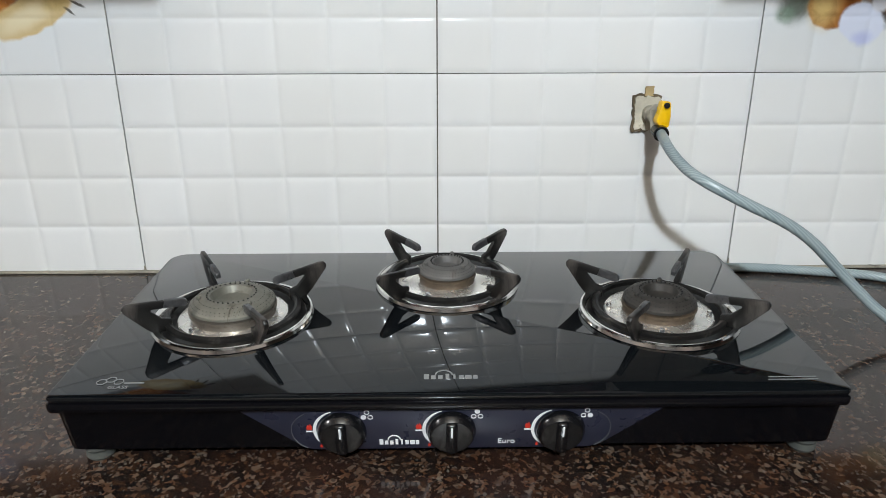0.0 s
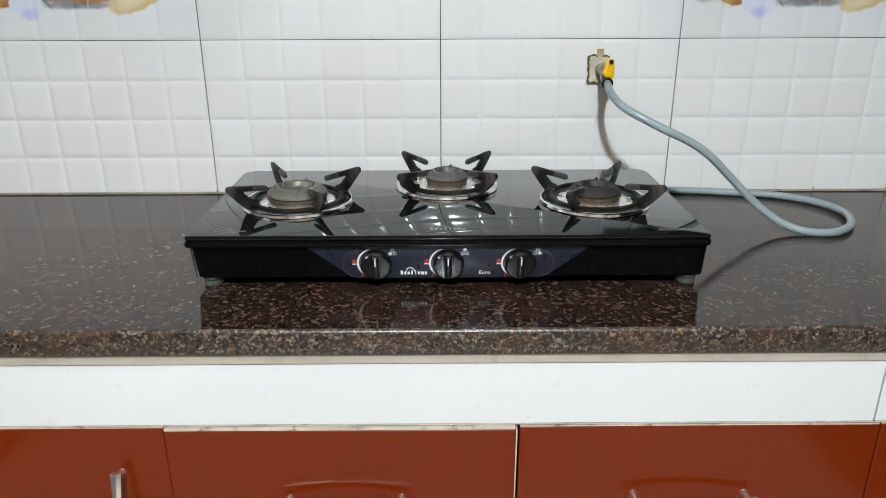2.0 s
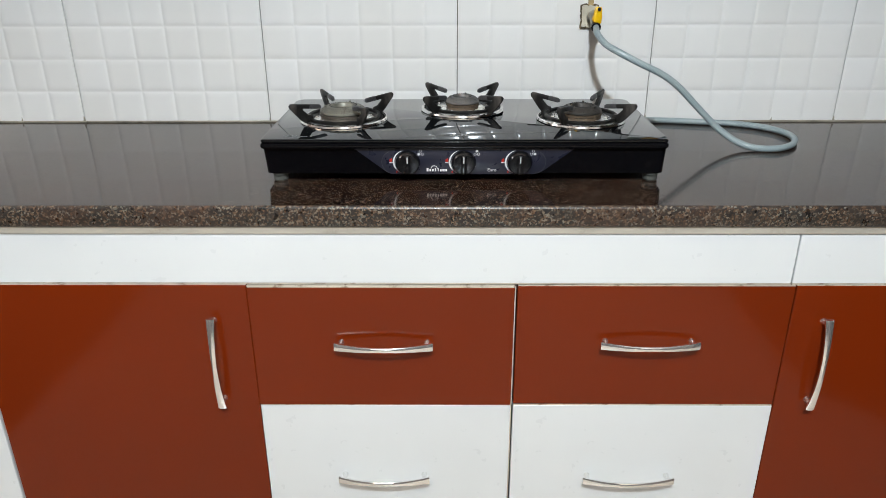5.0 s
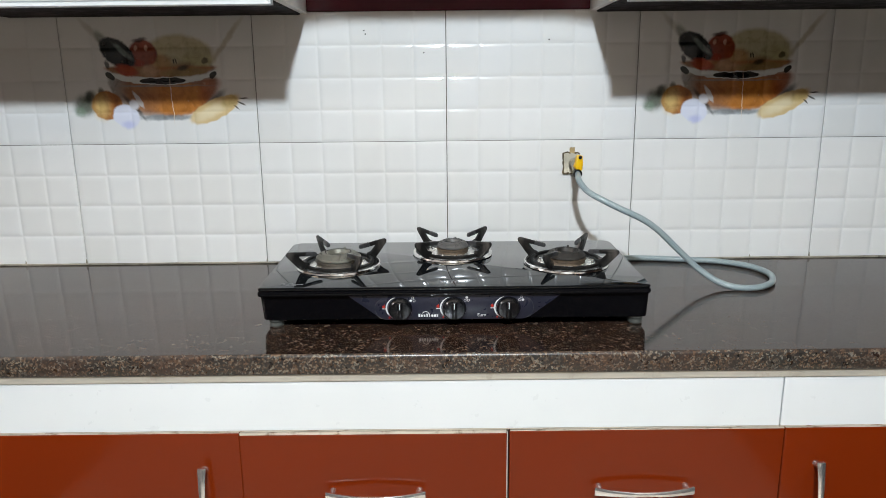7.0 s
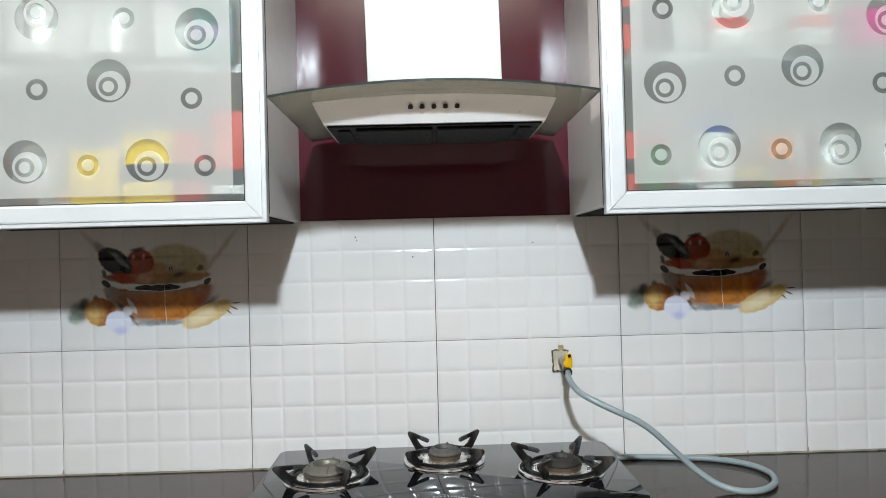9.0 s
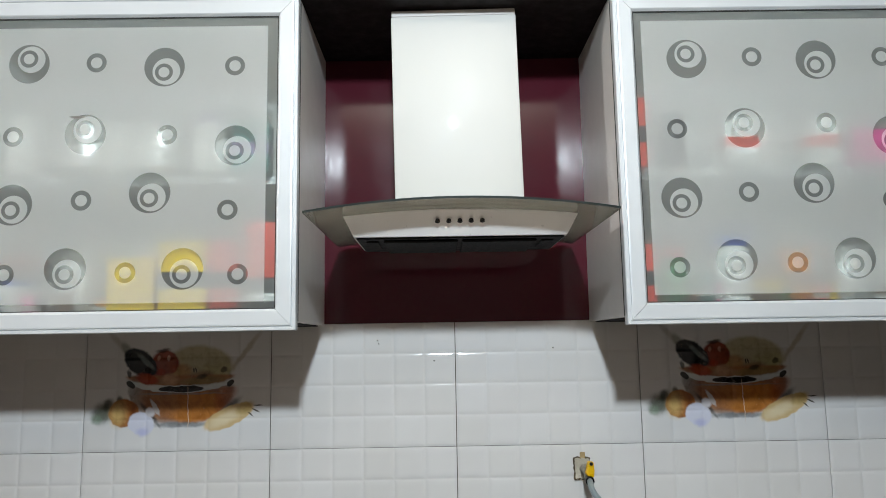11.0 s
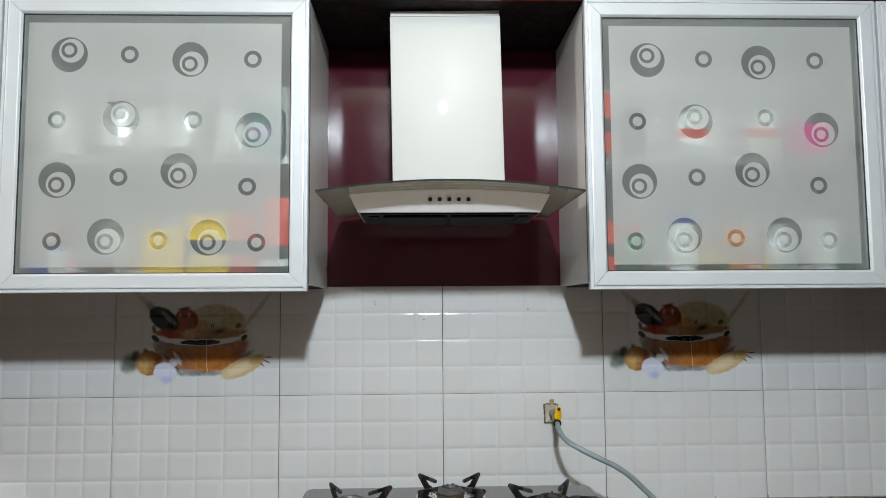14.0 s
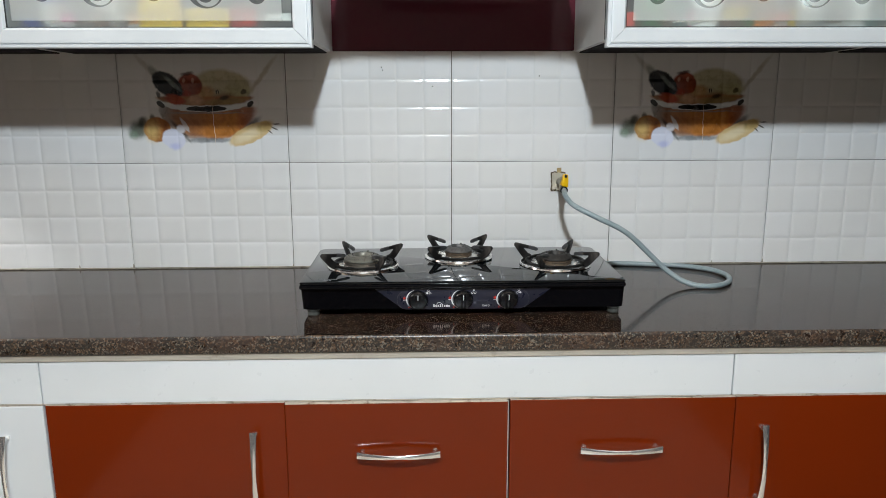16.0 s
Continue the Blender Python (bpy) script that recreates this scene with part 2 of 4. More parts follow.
def frosted(name, rings, width, height, strip):
    """Sand-blasted glass with clear rings left in it, and a clear strip round its edge."""
    n = Nodes(name)
    at = n.coords()
    split = n.add("ShaderNodeSeparateXYZ")
    n.set(split, 0, at)
    mask = None
    for u, v, size in rings:
        if size == 0:
            discs = ((u, v, 0.0205, 1), (u, v, 0.0118, -1))
        else:
            discs = ((u, v, 0.0415, 1), (u + 0.004, v - 0.0095 * size, 0.0285, -1),
                     (u - 0.001, v - 0.0110 * size, 0.0185, 1), (u - 0.001, v - 0.0110 * size, 0.0112, -1))
        for cu, cv, r, sign in discs:
            d = n.add("ShaderNodeVectorMath")
            d.operation = "DISTANCE"
            n.set(d, 0, at)
            d.inputs[1].default_value = (cu, 0, cv)
            step = n.remap(d.outputs["Value"], r - 0.0008, r + 0.0008, sign, 0)
            mask = step if mask is None else n.math("ADD", mask, step)
    for axis, edge, side in ((0, strip[0], -1), (0, width - strip[1], 1), (2, 0.019, -1), (2, height - 0.024, 1)):
        mask = n.math("ADD", mask, n.remap(split.outputs[axis], edge - 0.001, edge + 0.001, 1 if side < 0 else 0, 0 if side < 0 else 1))
    mask = n.math("MULTIPLY", n.math("MINIMUM", mask, 1.0), 0.74, True)
    clear, gloss, both = n.add("ShaderNodeBsdfTransparent"), n.add("ShaderNodeBsdfGlossy", Roughness=0.03), n.add("ShaderNodeMixShader")
    clear.inputs["Color"].default_value = (0.93, 0.96, 0.94, 1)
    fres = n.add("ShaderNodeFresnel", IOR=1.45)
    n.set(both, 0, fres.outputs[0])
    n.tree.links.new(clear.outputs[0], both.inputs[1])
    n.tree.links.new(gloss.outputs[0], both.inputs[2])
    haze = n.mix(n.remap(n.noise(8, 3, 0.6, at), 0.3, 0.7, 0, 1), (0.89, 0.935, 0.90), (0.94, 0.965, 0.935))
    diffuse, through_it, half = n.add("ShaderNodeBsdfDiffuse", Color=haze), n.add("ShaderNodeBsdfTranslucent", Color=haze), n.add("ShaderNodeMixShader", Fac=0.48)
    n.tree.links.new(diffuse.outputs[0], half.inputs[1])
    n.tree.links.new(through_it.outputs[0], half.inputs[2])
    blur, thin, veil = n.add("ShaderNodeBsdfRefraction", Roughness=0.55, IOR=1.25), n.add("ShaderNodeMixShader", Fac=0.05), n.add("ShaderNodeMixShader", Fac=0.40)
    n.tree.links.new(blur.outputs[0], thin.inputs[1])
    n.tree.links.new(clear.outputs[0], thin.inputs[2])
    n.tree.links.new(half.outputs[0], veil.inputs[1])
    n.tree.links.new(thin.outputs[0], veil.inputs[2])
    sheen, top = n.add("ShaderNodeBsdfGlossy", Roughness=0.28), n.add("ShaderNodeMixShader", Fac=0.07)
    n.tree.links.new(veil.outputs[0], top.inputs[1])
    n.tree.links.new(sheen.outputs[0], top.inputs[2])
    last = n.add("ShaderNodeMixShader")
    n.set(last, 0, mask)
    n.tree.links.new(top.outputs[0], last.inputs[1])
    n.tree.links.new(both.outputs[0], last.inputs[2])
    n.tree.links.new(last.outputs[0], n.out.inputs["Surface"])
    return n.mat


def clear_glass(name, tint, share=0.0, film=None):
    n = Nodes(name)
    clear, gloss, both = n.add("ShaderNodeBsdfTransparent"), n.add("ShaderNodeBsdfGlossy", Roughness=0.02), n.add("ShaderNodeMixShader")
    clear.inputs["Color"].default_value = (*tint, 1)
    fres = n.add("ShaderNodeFresnel", IOR=1.45)
    n.set(both, 0, n.math("ADD", fres.outputs[0], share))
    n.tree.links.new(clear.outputs[0], both.inputs[1])
    n.tree.links.new(gloss.outputs[0], both.inputs[2])
    last = both
    if film:
        matt, glow, grease, last = n.add("ShaderNodeBsdfDiffuse"), n.add("ShaderNodeBsdfTranslucent"), n.add("ShaderNodeMixShader", Fac=0.6), n.add("ShaderNodeMixShader")
        matt.inputs["Color"].default_value = glow.inputs["Color"].default_value = (*film, 1)
        n.tree.links.new(matt.outputs[0], grease.inputs[1])
        n.tree.links.new(glow.outputs[0], grease.inputs[2])
        n.set(last, 0, n.remap(n.noise(14, 4, 0.6), 0.3, 0.7, 0.10, 0.17))
        n.tree.links.new(both.outputs[0], last.inputs[1])
        n.tree.links.new(grease.outputs[0], last.inputs[2])
    n.tree.links.new(last.outputs[0], n.out.inputs["Surface"])
    return n.mat


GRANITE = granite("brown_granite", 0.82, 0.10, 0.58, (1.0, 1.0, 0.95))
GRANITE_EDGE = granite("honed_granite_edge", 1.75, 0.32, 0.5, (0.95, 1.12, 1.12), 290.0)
GLAZE = tile_glaze("white_tile_glaze")
PRINTED = tile_glaze("printed_tile_glaze", fruit_print)
GROUT = surface("dark_grout", (0.13, 0.115, 0.095), 0.9, vary=0.3, grain=120)
GRIME = surface("grimy_grout", (0.34, 0.31, 0.25), 0.85, vary=0.3, grain=150, dirt=(0.07, 0.06, 0.045), relief=0.002)
PLASTER = surface("cream_plaster", (0.65, 0.54, 0.42), 0.8, vary=0.06, grain=20, relief=0.001)
FLOORING = surface("beige_floor", (0.60, 0.52, 0.43), 0.3, vary=0.1, grain=15)
WHITE = surface("white_laminate", (0.755, 0.785, 0.80), 0.32, vary=0.04, grain=30, dirt=None)
CREAM = surface("cream_laminate", (0.70, 0.68, 0.65), 0.38, vary=0.06, grain=25)
RED = surface("red_brown_laminate", (0.180, 0.021, 0.0025), 0.11, vary=0.18, grain=7, gloss=0.26)
MAROON = surface("maroon_laminate", (0.082, 0.013, 0.022), 0.10, vary=0.22, grain=14, gloss=0.55)
FASCIA = surface("red_fascia_laminate", (0.25, 0.026, 0.012), 0.22, vary=0.1, grain=14)
EDGE = surface("worn_cream_edging", (0.62, 0.55, 0.46), 0.6, vary=0.25, grain=90, dirt=(0.22, 0.14, 0.09))
ALUMINIUM = surface("satin_aluminium", (0.65, 0.68, 0.695), 0.36, 0.15, vary=0.05, grain=60)
GREY_METAL = surface("grey_metal", (0.10, 0.10, 0.10), 0.3, 0.8, vary=0.2, grain=80)
CHROME = surface("chrome", (0.88, 0.88, 0.87), 0.16, 0.9, vary=0.08, grain=80)
RIM_CHROME = surface("smudged_chrome_rim", (0.82, 0.81, 0.79), 0.13, 1.0, vary=0.2, grain=60, dirt=(0.16, 0.13, 0.10))
DARK_BUTTON = surface("dark_push_button", (0.028, 0.026, 0.025), 0.25, 0.3, vary=0.2, grain=80)
STEEL = surface("brushed_steel", (0.80, 0.80, 0.78), 0.42, 1.0, vary=0.10, grain=70)
TRAY_STEEL = surface("polished_tray_steel", (0.80, 0.78, 0.74), 0.26, 0.85, vary=0.15, grain=40, dirt=(0.45, 0.40, 0.34))
HOOD_STEEL = surface("satin_hood_steel", (0.90, 0.90, 0.89), 0.34, 0.12, vary=0.05, grain=60)
IVORY = surface("ivory_enamel", (0.72, 0.72, 0.68), 0.5, vary=0.04, grain=12, coat=0.05)
HOOD_GLASS = clear_glass("grey_tinted_glass", (0.965, 0.97, 0.94), 0.0, (0.80, 0.77, 0.66))
HOOD_EDGE = surface("dark_glass_edge", (0.030, 0.038, 0.036), 0.12, vary=0.1, grain=60)
# Next two: hood underside colours, near black with the shade beneath it painted in.
SHADE_STEEL = surface("shade_painted_steel", (0.006, 0.005, 0.005), 0.6, 0.0, vary=0.2, grain=60, gloss=0.2)
FILTER = surface("shaded_greasy_mesh", (0.008, 0.007, 0.0065), 0.6, 0.0, vary=0.3, grain=220, relief=0.002, gloss=0.15)
BLACK_GLASS = surface("black_toughened_glass", (0.004, 0.005, 0.006), 0.02, vary=0.2, grain=25, gloss=0.55)
BLACK_PAINT = surface("black_enamel", (0.003, 0.003, 0.004), 0.16, vary=0.25, grain=30, gloss=0.22)
BLACK_PLASTIC = surface("black_plastic", (0.006, 0.006, 0.007), 0.22, vary=0.2, grain=60)
IRON = surface("sooty_black_iron", (0.008, 0.0075, 0.007), 0.40, vary=0.3, grain=45, dirt=(0.075, 0.065, 0.058), relief=0.001, gloss=0.35)
BURNER_ALLOY = surface("burnt_burner_alloy", (0.185, 0.18, 0.15), 0.5, 0.5, vary=0.3, grain=120, dirt=(0.06, 0.045, 0.03), relief=0.001)
BRASS = surface("heat_stained_metal", (0.20, 0.175, 0.145), 0.36, 0.7, vary=0.35, grain=80, dirt=(0.05, 0.035, 0.022), relief=0.001)
GREY_CAP = surface("grey_burner_cap", (0.125, 0.12, 0.115), 0.5, 0.4, vary=0.3, grain=130, dirt=(0.08, 0.07, 0.06), relief=0.001)
SOOT_CAP = surface("dark_burner_cap", (0.036, 0.032, 0.028), 0.55, 0.3, vary=0.35, grain=120, dirt=(0.02, 0.018, 0.015), relief=0.001)
SOOTY = surface("rusty_burner_base", (0.10, 0.072, 0.048), 0.5, 0.4, vary=0.4, grain=110, dirt=(0.028, 0.02, 0.014), relief=0.001)
# Near-black colour painted for the dark insides of flame and nail holes.
DARK_HOLE = surface("dark_hole_fill", (0.006, 0.006, 0.006), 0.9, vary=0.2, grain=60)
PRINT_WHITE = surface("white_print", (0.80, 0.80, 0.80), 0.5, vary=0.05, grain=60)
PRINT_GREY = surface("grey_print", (0.20, 0.205, 0.205), 0.5, vary=0.1, grain=60)
PRINT_RED = surface("red_print", (0.55, 0.03, 0.015), 0.5, vary=0.1, grain=60)
RUBBER = surface("grey_rubber", (0.022, 0.023, 0.020), 0.7, vary=0.3, grain=70)
WORN_IRON = surface("worn_bare_iron", (0.12, 0.12, 0.125), 0.34, 0.7, vary=0.5, grain=160, dirt=(0.02, 0.018, 0.017), relief=0.001)
PANEL_BLUE = surface("blue_black_panel_plastic", (0.019, 0.021, 0.038), 0.30, vary=0.15, grain=40, gloss=0.6)
PANEL_LINE = surface("grey_embossed_line", (0.10, 0.105, 0.11), 0.5, vary=0.5, grain=140)
FOOT_RUBBER = surface("dusty_grey_rubber", (0.060, 0.063, 0.055), 0.8, vary=0.35, grain=90, dirt=(0.018, 0.018, 0.016))
PACKING = surface("beige_packing_strip", (0.46, 0.42, 0.35), 0.7, vary=0.15, grain=40, dirt=(0.33, 0.28, 0.22))
YELLOW = surface("yellow_plastic", (0.86, 0.50, 0.005), 0.28, vary=0.08, grain=60)
VALVE_METAL = surface("old_brass_fitting", (0.52, 0.48, 0.40), 0.4, 0.7, vary=0.3, grain=90, dirt=(0.14, 0.09, 0.04))


# Near-black board: shade over the hood and under the cabinets put into its colour.
SHADE_BOARD = surface("shade_dark_board", (0.010, 0.006, 0.006), 0.7, vary=0.3, grain=30, gloss=0.2)


def hose_skin():
    """Grey-blue ribbed rubber tube."""
    n = Nodes("grey_blue_hose")
    at = n.coords()
    wave = n.add("ShaderNodeTexWave", Scale=130.0, Distortion=1.5)
    wave.bands_direction = "DIAGONAL"
    n.set(wave, "Vector", at)
    base = n.mix(n.remap(wave.outputs["Fac"], 0.2, 0.8, 0, 1), (0.20, 0.255, 0.27), (0.29, 0.35, 0.365))
    base = n.mix(n.remap(n.noise(25, 3, 0.5, at), 0.4, 0.7, 0, 0.4), base, (0.33, 0.37, 0.37))
    n.put(Base_Color=base, Roughness=0.34)
    n.bump(wave.outputs["Fac"], 0.25, 0.0006)
    return n.mat


HOSE = hose_skin()

# ---- mesh helpers ----


def mesh_from(bm, name, material, smooth=None):
    data = bpy.data.meshes.new(name)
    bmesh.ops.recalc_face_normals(bm, faces=bm.faces)
    bm.to_mesh(data)
    bm.free()
    for m in material if isinstance(material, (list, tuple)) else (material,):
        data.materials.append(m)
    if smooth is not None:
        data.shade_smooth()
        data.set_sharp_from_angle(angle=radians(smooth))
    return data


def part(name, bm, material, parent=None, label="", smooth=35, at=None):
    ob = new(name, mesh_from(bm, name, material, smooth))
    ob.parent = parent
    if at is not None:
        ob.matrix_local = at
    return tagged(ob, label) if label else ob


def thing(name, at, label, category, group="", kind=""):
    ob = new(name)
    ob.empty_display_size = 0.05
    ob.matrix_world = at
    return tagged(ob, label, category, group, kind)


def box(x0, x1, y0, y1, z0, z1, bevel=0.0, steps=2, bm=None):
    bm = bm or bmesh.new()
    made = bmesh.ops.create_cube(bm, size=1.0)["verts"]
    for v in made:
        v.co = Vector(((x0 + x1) / 2 + v.co.x * (x1 - x0), (y0 + y1) / 2 + v.co.y * (y1 - y0), (z0 + z1) / 2 + v.co.z * (z1 - z0)))
    if bevel:
        edges = list({e for v in made for e in v.link_edges})
        bmesh.ops.bevel(bm, geom=edges, offset=bevel, segments=steps, profile=0.5, affect="EDGES")
    return bm


def lathe(profile, steps=40, bm=None, arc=None):
    """Turns (r, z) pairs round z."""
    bm = bm or bmesh.new()
    rings = []
    for r, z in profile:
        rings.append([bm.verts.new((r * math.cos(a), r * math.sin(a), z)) for a in (2 * math.pi * i / steps for i in range(steps))] if r > 1e-6 else [bm.verts.new((0, 0, z))])
    for a, b in zip(rings, rings[1:]):
        for i in range(steps):
            j = (i + 1) % steps
            if len(a) == 1 and len(b) == 1:
                continue
            if len(a) == 1:
                bm.faces.new((a[0], b[i], b[j]))
            elif len(b) == 1:
                bm.faces.new((a[i], a[j], b[0]))
            else:
                bm.faces.new((a[i], a[j], b[j], b[i]))
    return bm


def prism(outline, thick, bevel=0.0, axis="y", bm=None):
    """Sets an outline of (a, b) pairs upright in the x-z plane (axis y) or flat in x-y (axis z), thick across it."""
    bm = bm or bmesh.new()
    if axis == "y":
        low = [bm.verts.new((a, -thick / 2, b)) for a, b in outline]
        high = [bm.verts.new((a, thick / 2, b)) for a, b in outline]
    else:
        low = [bm.verts.new((a, b, 0)) for a, b in outline]
        high = [bm.verts.new((a, b, thick)) for a, b in outline]
    n = len(outline)
    bm.faces.new(low[::-1]), bm.faces.new(high)
    for i in range(n):
        bm.faces.new((low[i], low[(i + 1) % n], high[(i + 1) % n], high[i]))
    if bevel:
        bmesh.ops.recalc_face_normals(bm, faces=bm.faces)
        bmesh.ops.bevel(bm, geom=[e for e in bm.edges if len(e.link_faces) == 2 and e.calc_face_angle(0) > 0.6], offset=bevel, segments=2, profile=0.5, affect="EDGES")
    return bm


def rounded(x0, x1, y0, y1, r, steps=6):
    out = []
    for cx, cy, start in ((x1 - r, y1 - r, 0), (x0 + r, y1 - r, 90), (x0 + r, y0 + r, 180), (x1 - r, y0 + r, 270)):
        out += [(cx + r * math.cos(radians(start + 90 * i / steps)), cy + r * math.sin(radians(start + 90 * i / steps))) for i in range(steps + 1)]
    return out


def stove_plan(x, y0, y1, front, back, steps=6):
    out = []
    for cx, cy, start, q in ((x - back, y1 - back, 0, back), (back - x, y1 - back, 90, back), (front - x, y0 + front, 180, front), (x - front, y0 + front, 270, front)):
        out += [(cx + q * math.cos(radians(start + 90 * i / steps)), cy + q * math.sin(radians(start + 90 * i / steps))) for i in range(steps + 1)]
    return out


def tube(points, radius, sides=14, closed=False, bm=None, flat=1.0, steps=8):
    """A round tube along a smooth line through points."""
    bm = bm or bmesh.new()
    pts = [Vector(p) for p in points]
    line = []
    n = len(pts)
    for i in range(n if closed else n - 1):
        p = [pts[(i + k) % n] if closed else pts[min(max(i + k, 0), n - 1)] for k in (-1, 0, 1, 2)]
        for s in range(steps):
            t = s / steps
            line.append(0.5 * ((2 * p[1]) + (p[2] - p[0]) * t + (2 * p[0] - 5 * p[1] + 4 * p[2] - p[3]) * t * t + (3 * p[1] - p[0] - 3 * p[2] + p[3]) * t ** 3))
    if not closed:
        line.append(pts[-1])
    rings, up = [], Vector((0, 0, 1))
    for i, p in enumerate(line):
        way = (line[(i + 1) % len(line)] if closed or i < len(line) - 1 else p) - (line[i - 1] if closed or i > 0 else p)
        way.normalize()
        side = way.cross(up)
        if side.length < 0.05:
            side = way.cross(Vector((0, 1, 0)))
        side.normalize()
        lift = side.cross(way)
        rings.append([bm.verts.new(p + radius * (math.cos(a) * side + flat * math.sin(a) * lift)) for a in (2 * math.pi * k / sides for k in range(sides))])
    for i in range(len(rings) if closed else len(rings) - 1):
        a, b = rings[i], rings[(i + 1) % len(rings)]
        for k in range(sides):
            bm.faces.new((a[k], a[(k + 1) % sides], b[(k + 1) % sides], b[k]))
    if not closed:
        bm.faces.new(rings[0][::-1]), bm.faces.new(rings[-1])
    return bm


def structure(name, bm, material, label, category):
    return tagged(part(name, bm, material, smooth=30), label, category, kind="structure")


# ---- the room ----
WEST, EAST, SOUTH, TOP = -3.0, 2.6, -5.6, 2.95
structure("floor", box(WEST, EAST, SOUTH, 0.0, -0.1, 0.0), FLOORING, "beige polished kitchen floor", "floor")
structure("ceiling", box(WEST, EAST, SOUTH, 0.14, TOP, TOP + 0.1), PLASTER, "white plastered kitchen ceiling", "ceiling")
SIDE_PAINT = surface("brown_side_paint", (0.10, 0.075, 0.06), 0.6, vary=0.15, grain=12)
WALL = structure("wall_north", box(WEST, EAST, 0.0075, 0.14, 0.0, TOP), [GROUT], "tiled kitchen wall behind the worktop", "wall")
structure("wall_south", box(WEST, EAST, SOUTH - 0.12, SOUTH, 0.0, TOP), SIDE_PAINT, "plain brown painted wall", "wall")
structure("wall_west", box(WEST - 0.12, WEST, SOUTH, 0.14, 0.0, TOP), SIDE_PAINT, "plain brown painted side wall", "wall")
structure("wall_pier_west", box(-1.37, -1.25, SOUTH, -0.66, 0.0, TOP), SIDE_PAINT, "plain brown painted wall pier", "wall")
structure("wall_pier_east", box(1.08, 1.20, SOUTH, -1.30, 0.0, TOP), SIDE_PAINT, "plain brown painted wall pier", "wall")
structure("wall_east", box(EAST, EAST + 0.12, SOUTH, 0.14, 0.0, TOP), SIDE_PAINT, "plain brown painted side wall", "wall")

# the worktop falls a little towards its front
FALL = 0.0235


def top_at(y):
    return 0.8625 + FALL * y


def long_prism(side):
    """Draws an outline of (y, z) pairs out along the whole worktop."""
    bm = bmesh.new()
    ends = [[bm.verts.new((x, y, z)) for y, z in side] for x in (-2.2, 2.2)]
    bm.faces.new(ends[0]), bm.faces.new(ends[1][::-1])
    for i in range(len(side)):
        j = (i + 1) % len(side)
        bm.faces.new((ends[0][i], ends[0][j], ends[1][j], ends[1][i]))
    return bm


worktop = thing("worktop", pose(0, 0, 0), "polished brown speckled granite kitchen worktop", "worktop")
LIP, EASE = -0.585, 0.005
LIP_Z = top_at(LIP)
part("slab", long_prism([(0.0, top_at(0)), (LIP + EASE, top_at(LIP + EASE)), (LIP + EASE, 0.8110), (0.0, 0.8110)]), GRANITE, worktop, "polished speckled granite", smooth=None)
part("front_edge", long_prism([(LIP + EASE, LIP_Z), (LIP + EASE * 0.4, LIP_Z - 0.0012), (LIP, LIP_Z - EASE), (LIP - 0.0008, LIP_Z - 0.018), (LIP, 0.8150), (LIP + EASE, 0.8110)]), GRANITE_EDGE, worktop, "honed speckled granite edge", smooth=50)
part("packing_strip", box(-2.2, 2.2, -0.5782, -0.565, 0.7972, 0.8108, 0.0008, 1), PACKING, worktop, "beige strip under the granite edge")
tagged(part("grout_line", box(-2.2, 2.2, -0.004, 0.007, top_at(0), top_at(0) + 0.004, 0.001, 1), GRIME), "grimy grout line between tiles and worktop", "grout", kind="structure")

# ---- the gas stove ----
STOVE_X, STOVE_Y = 0.008, -0.300
stove = thing("gas_stove", pose(STOVE_X, STOVE_Y, top_at(STOVE_Y), math.degrees(math.atan(FALL))), "three-burner gas stove with a black glass top, on a granite worktop", "stove")
GLASS_Z = 0.083


def stove_body():
    bm = bmesh.new()
    low, high = rounded(-0.356, 0.360, -0.1575, 0.150, 0.010, 3), rounded(-0.358, 0.360, -0.165, 0.158, 0.010, 3)
    a, b = [bm.verts.new((x, y, 0.0172)) for x, y in low], [bm.verts.new((x, y, 0.066)) for x, y in high]
    bm.faces.new(a[::-1]), bm.faces.new(b)
    for i in range(len(a)):
        j = (i + 1) % len(a)
        bm.faces.new((a[i], a[j], b[j], b[i]))
    return bm


part("body", stove_body(), BLACK_PAINT, stove, "black enamelled steel body")
part("trim_lip", prism(stove_plan(0.360, -0.174, 0.170, 0.007, 0.022), 0.010, 0.003, "z"), BLACK_PAINT, stove, "black rim under the glass", at=pose(0, 0, 0.0665))
part("glass_top", prism(stove_plan(0.359, -0.173, 0.169, 0.007, 0.022), 0.006, 0.0022, "z"), BLACK_GLASS, stove, "glossy black toughened glass", at=pose(0, 0, 0.077))
for x, y in ((-0.335, -0.141), (0.341, -0.141), (-0.305, 0.125), (0.315, 0.125)):
    part("foot", lathe([(0, 0), (0.0115, 0), (0.0135, 0.003), (0.0125, 0.009), (0.0145, 0.0125), (0.0135, 0.0168), (0, 0.017)], 20), FOOT_RUBBER, stove, "dusty grey rubber foot", at=pose(x, y, 0))

# front panel: the body's face leans, its plane runs from (y -0.157, z 0.014) to (y -0.165, z 0.066)
LEAN = math.degrees(math.atan(0.008 / 0.052))


def on_front(x, z, proud=0.0):
    """A pose on the front face, with x along it, z up it and -y out of it."""
    return pose(x, -0.157 - 0.008 * (z - 0.014) / 0.052 - proud, z, LEAN)


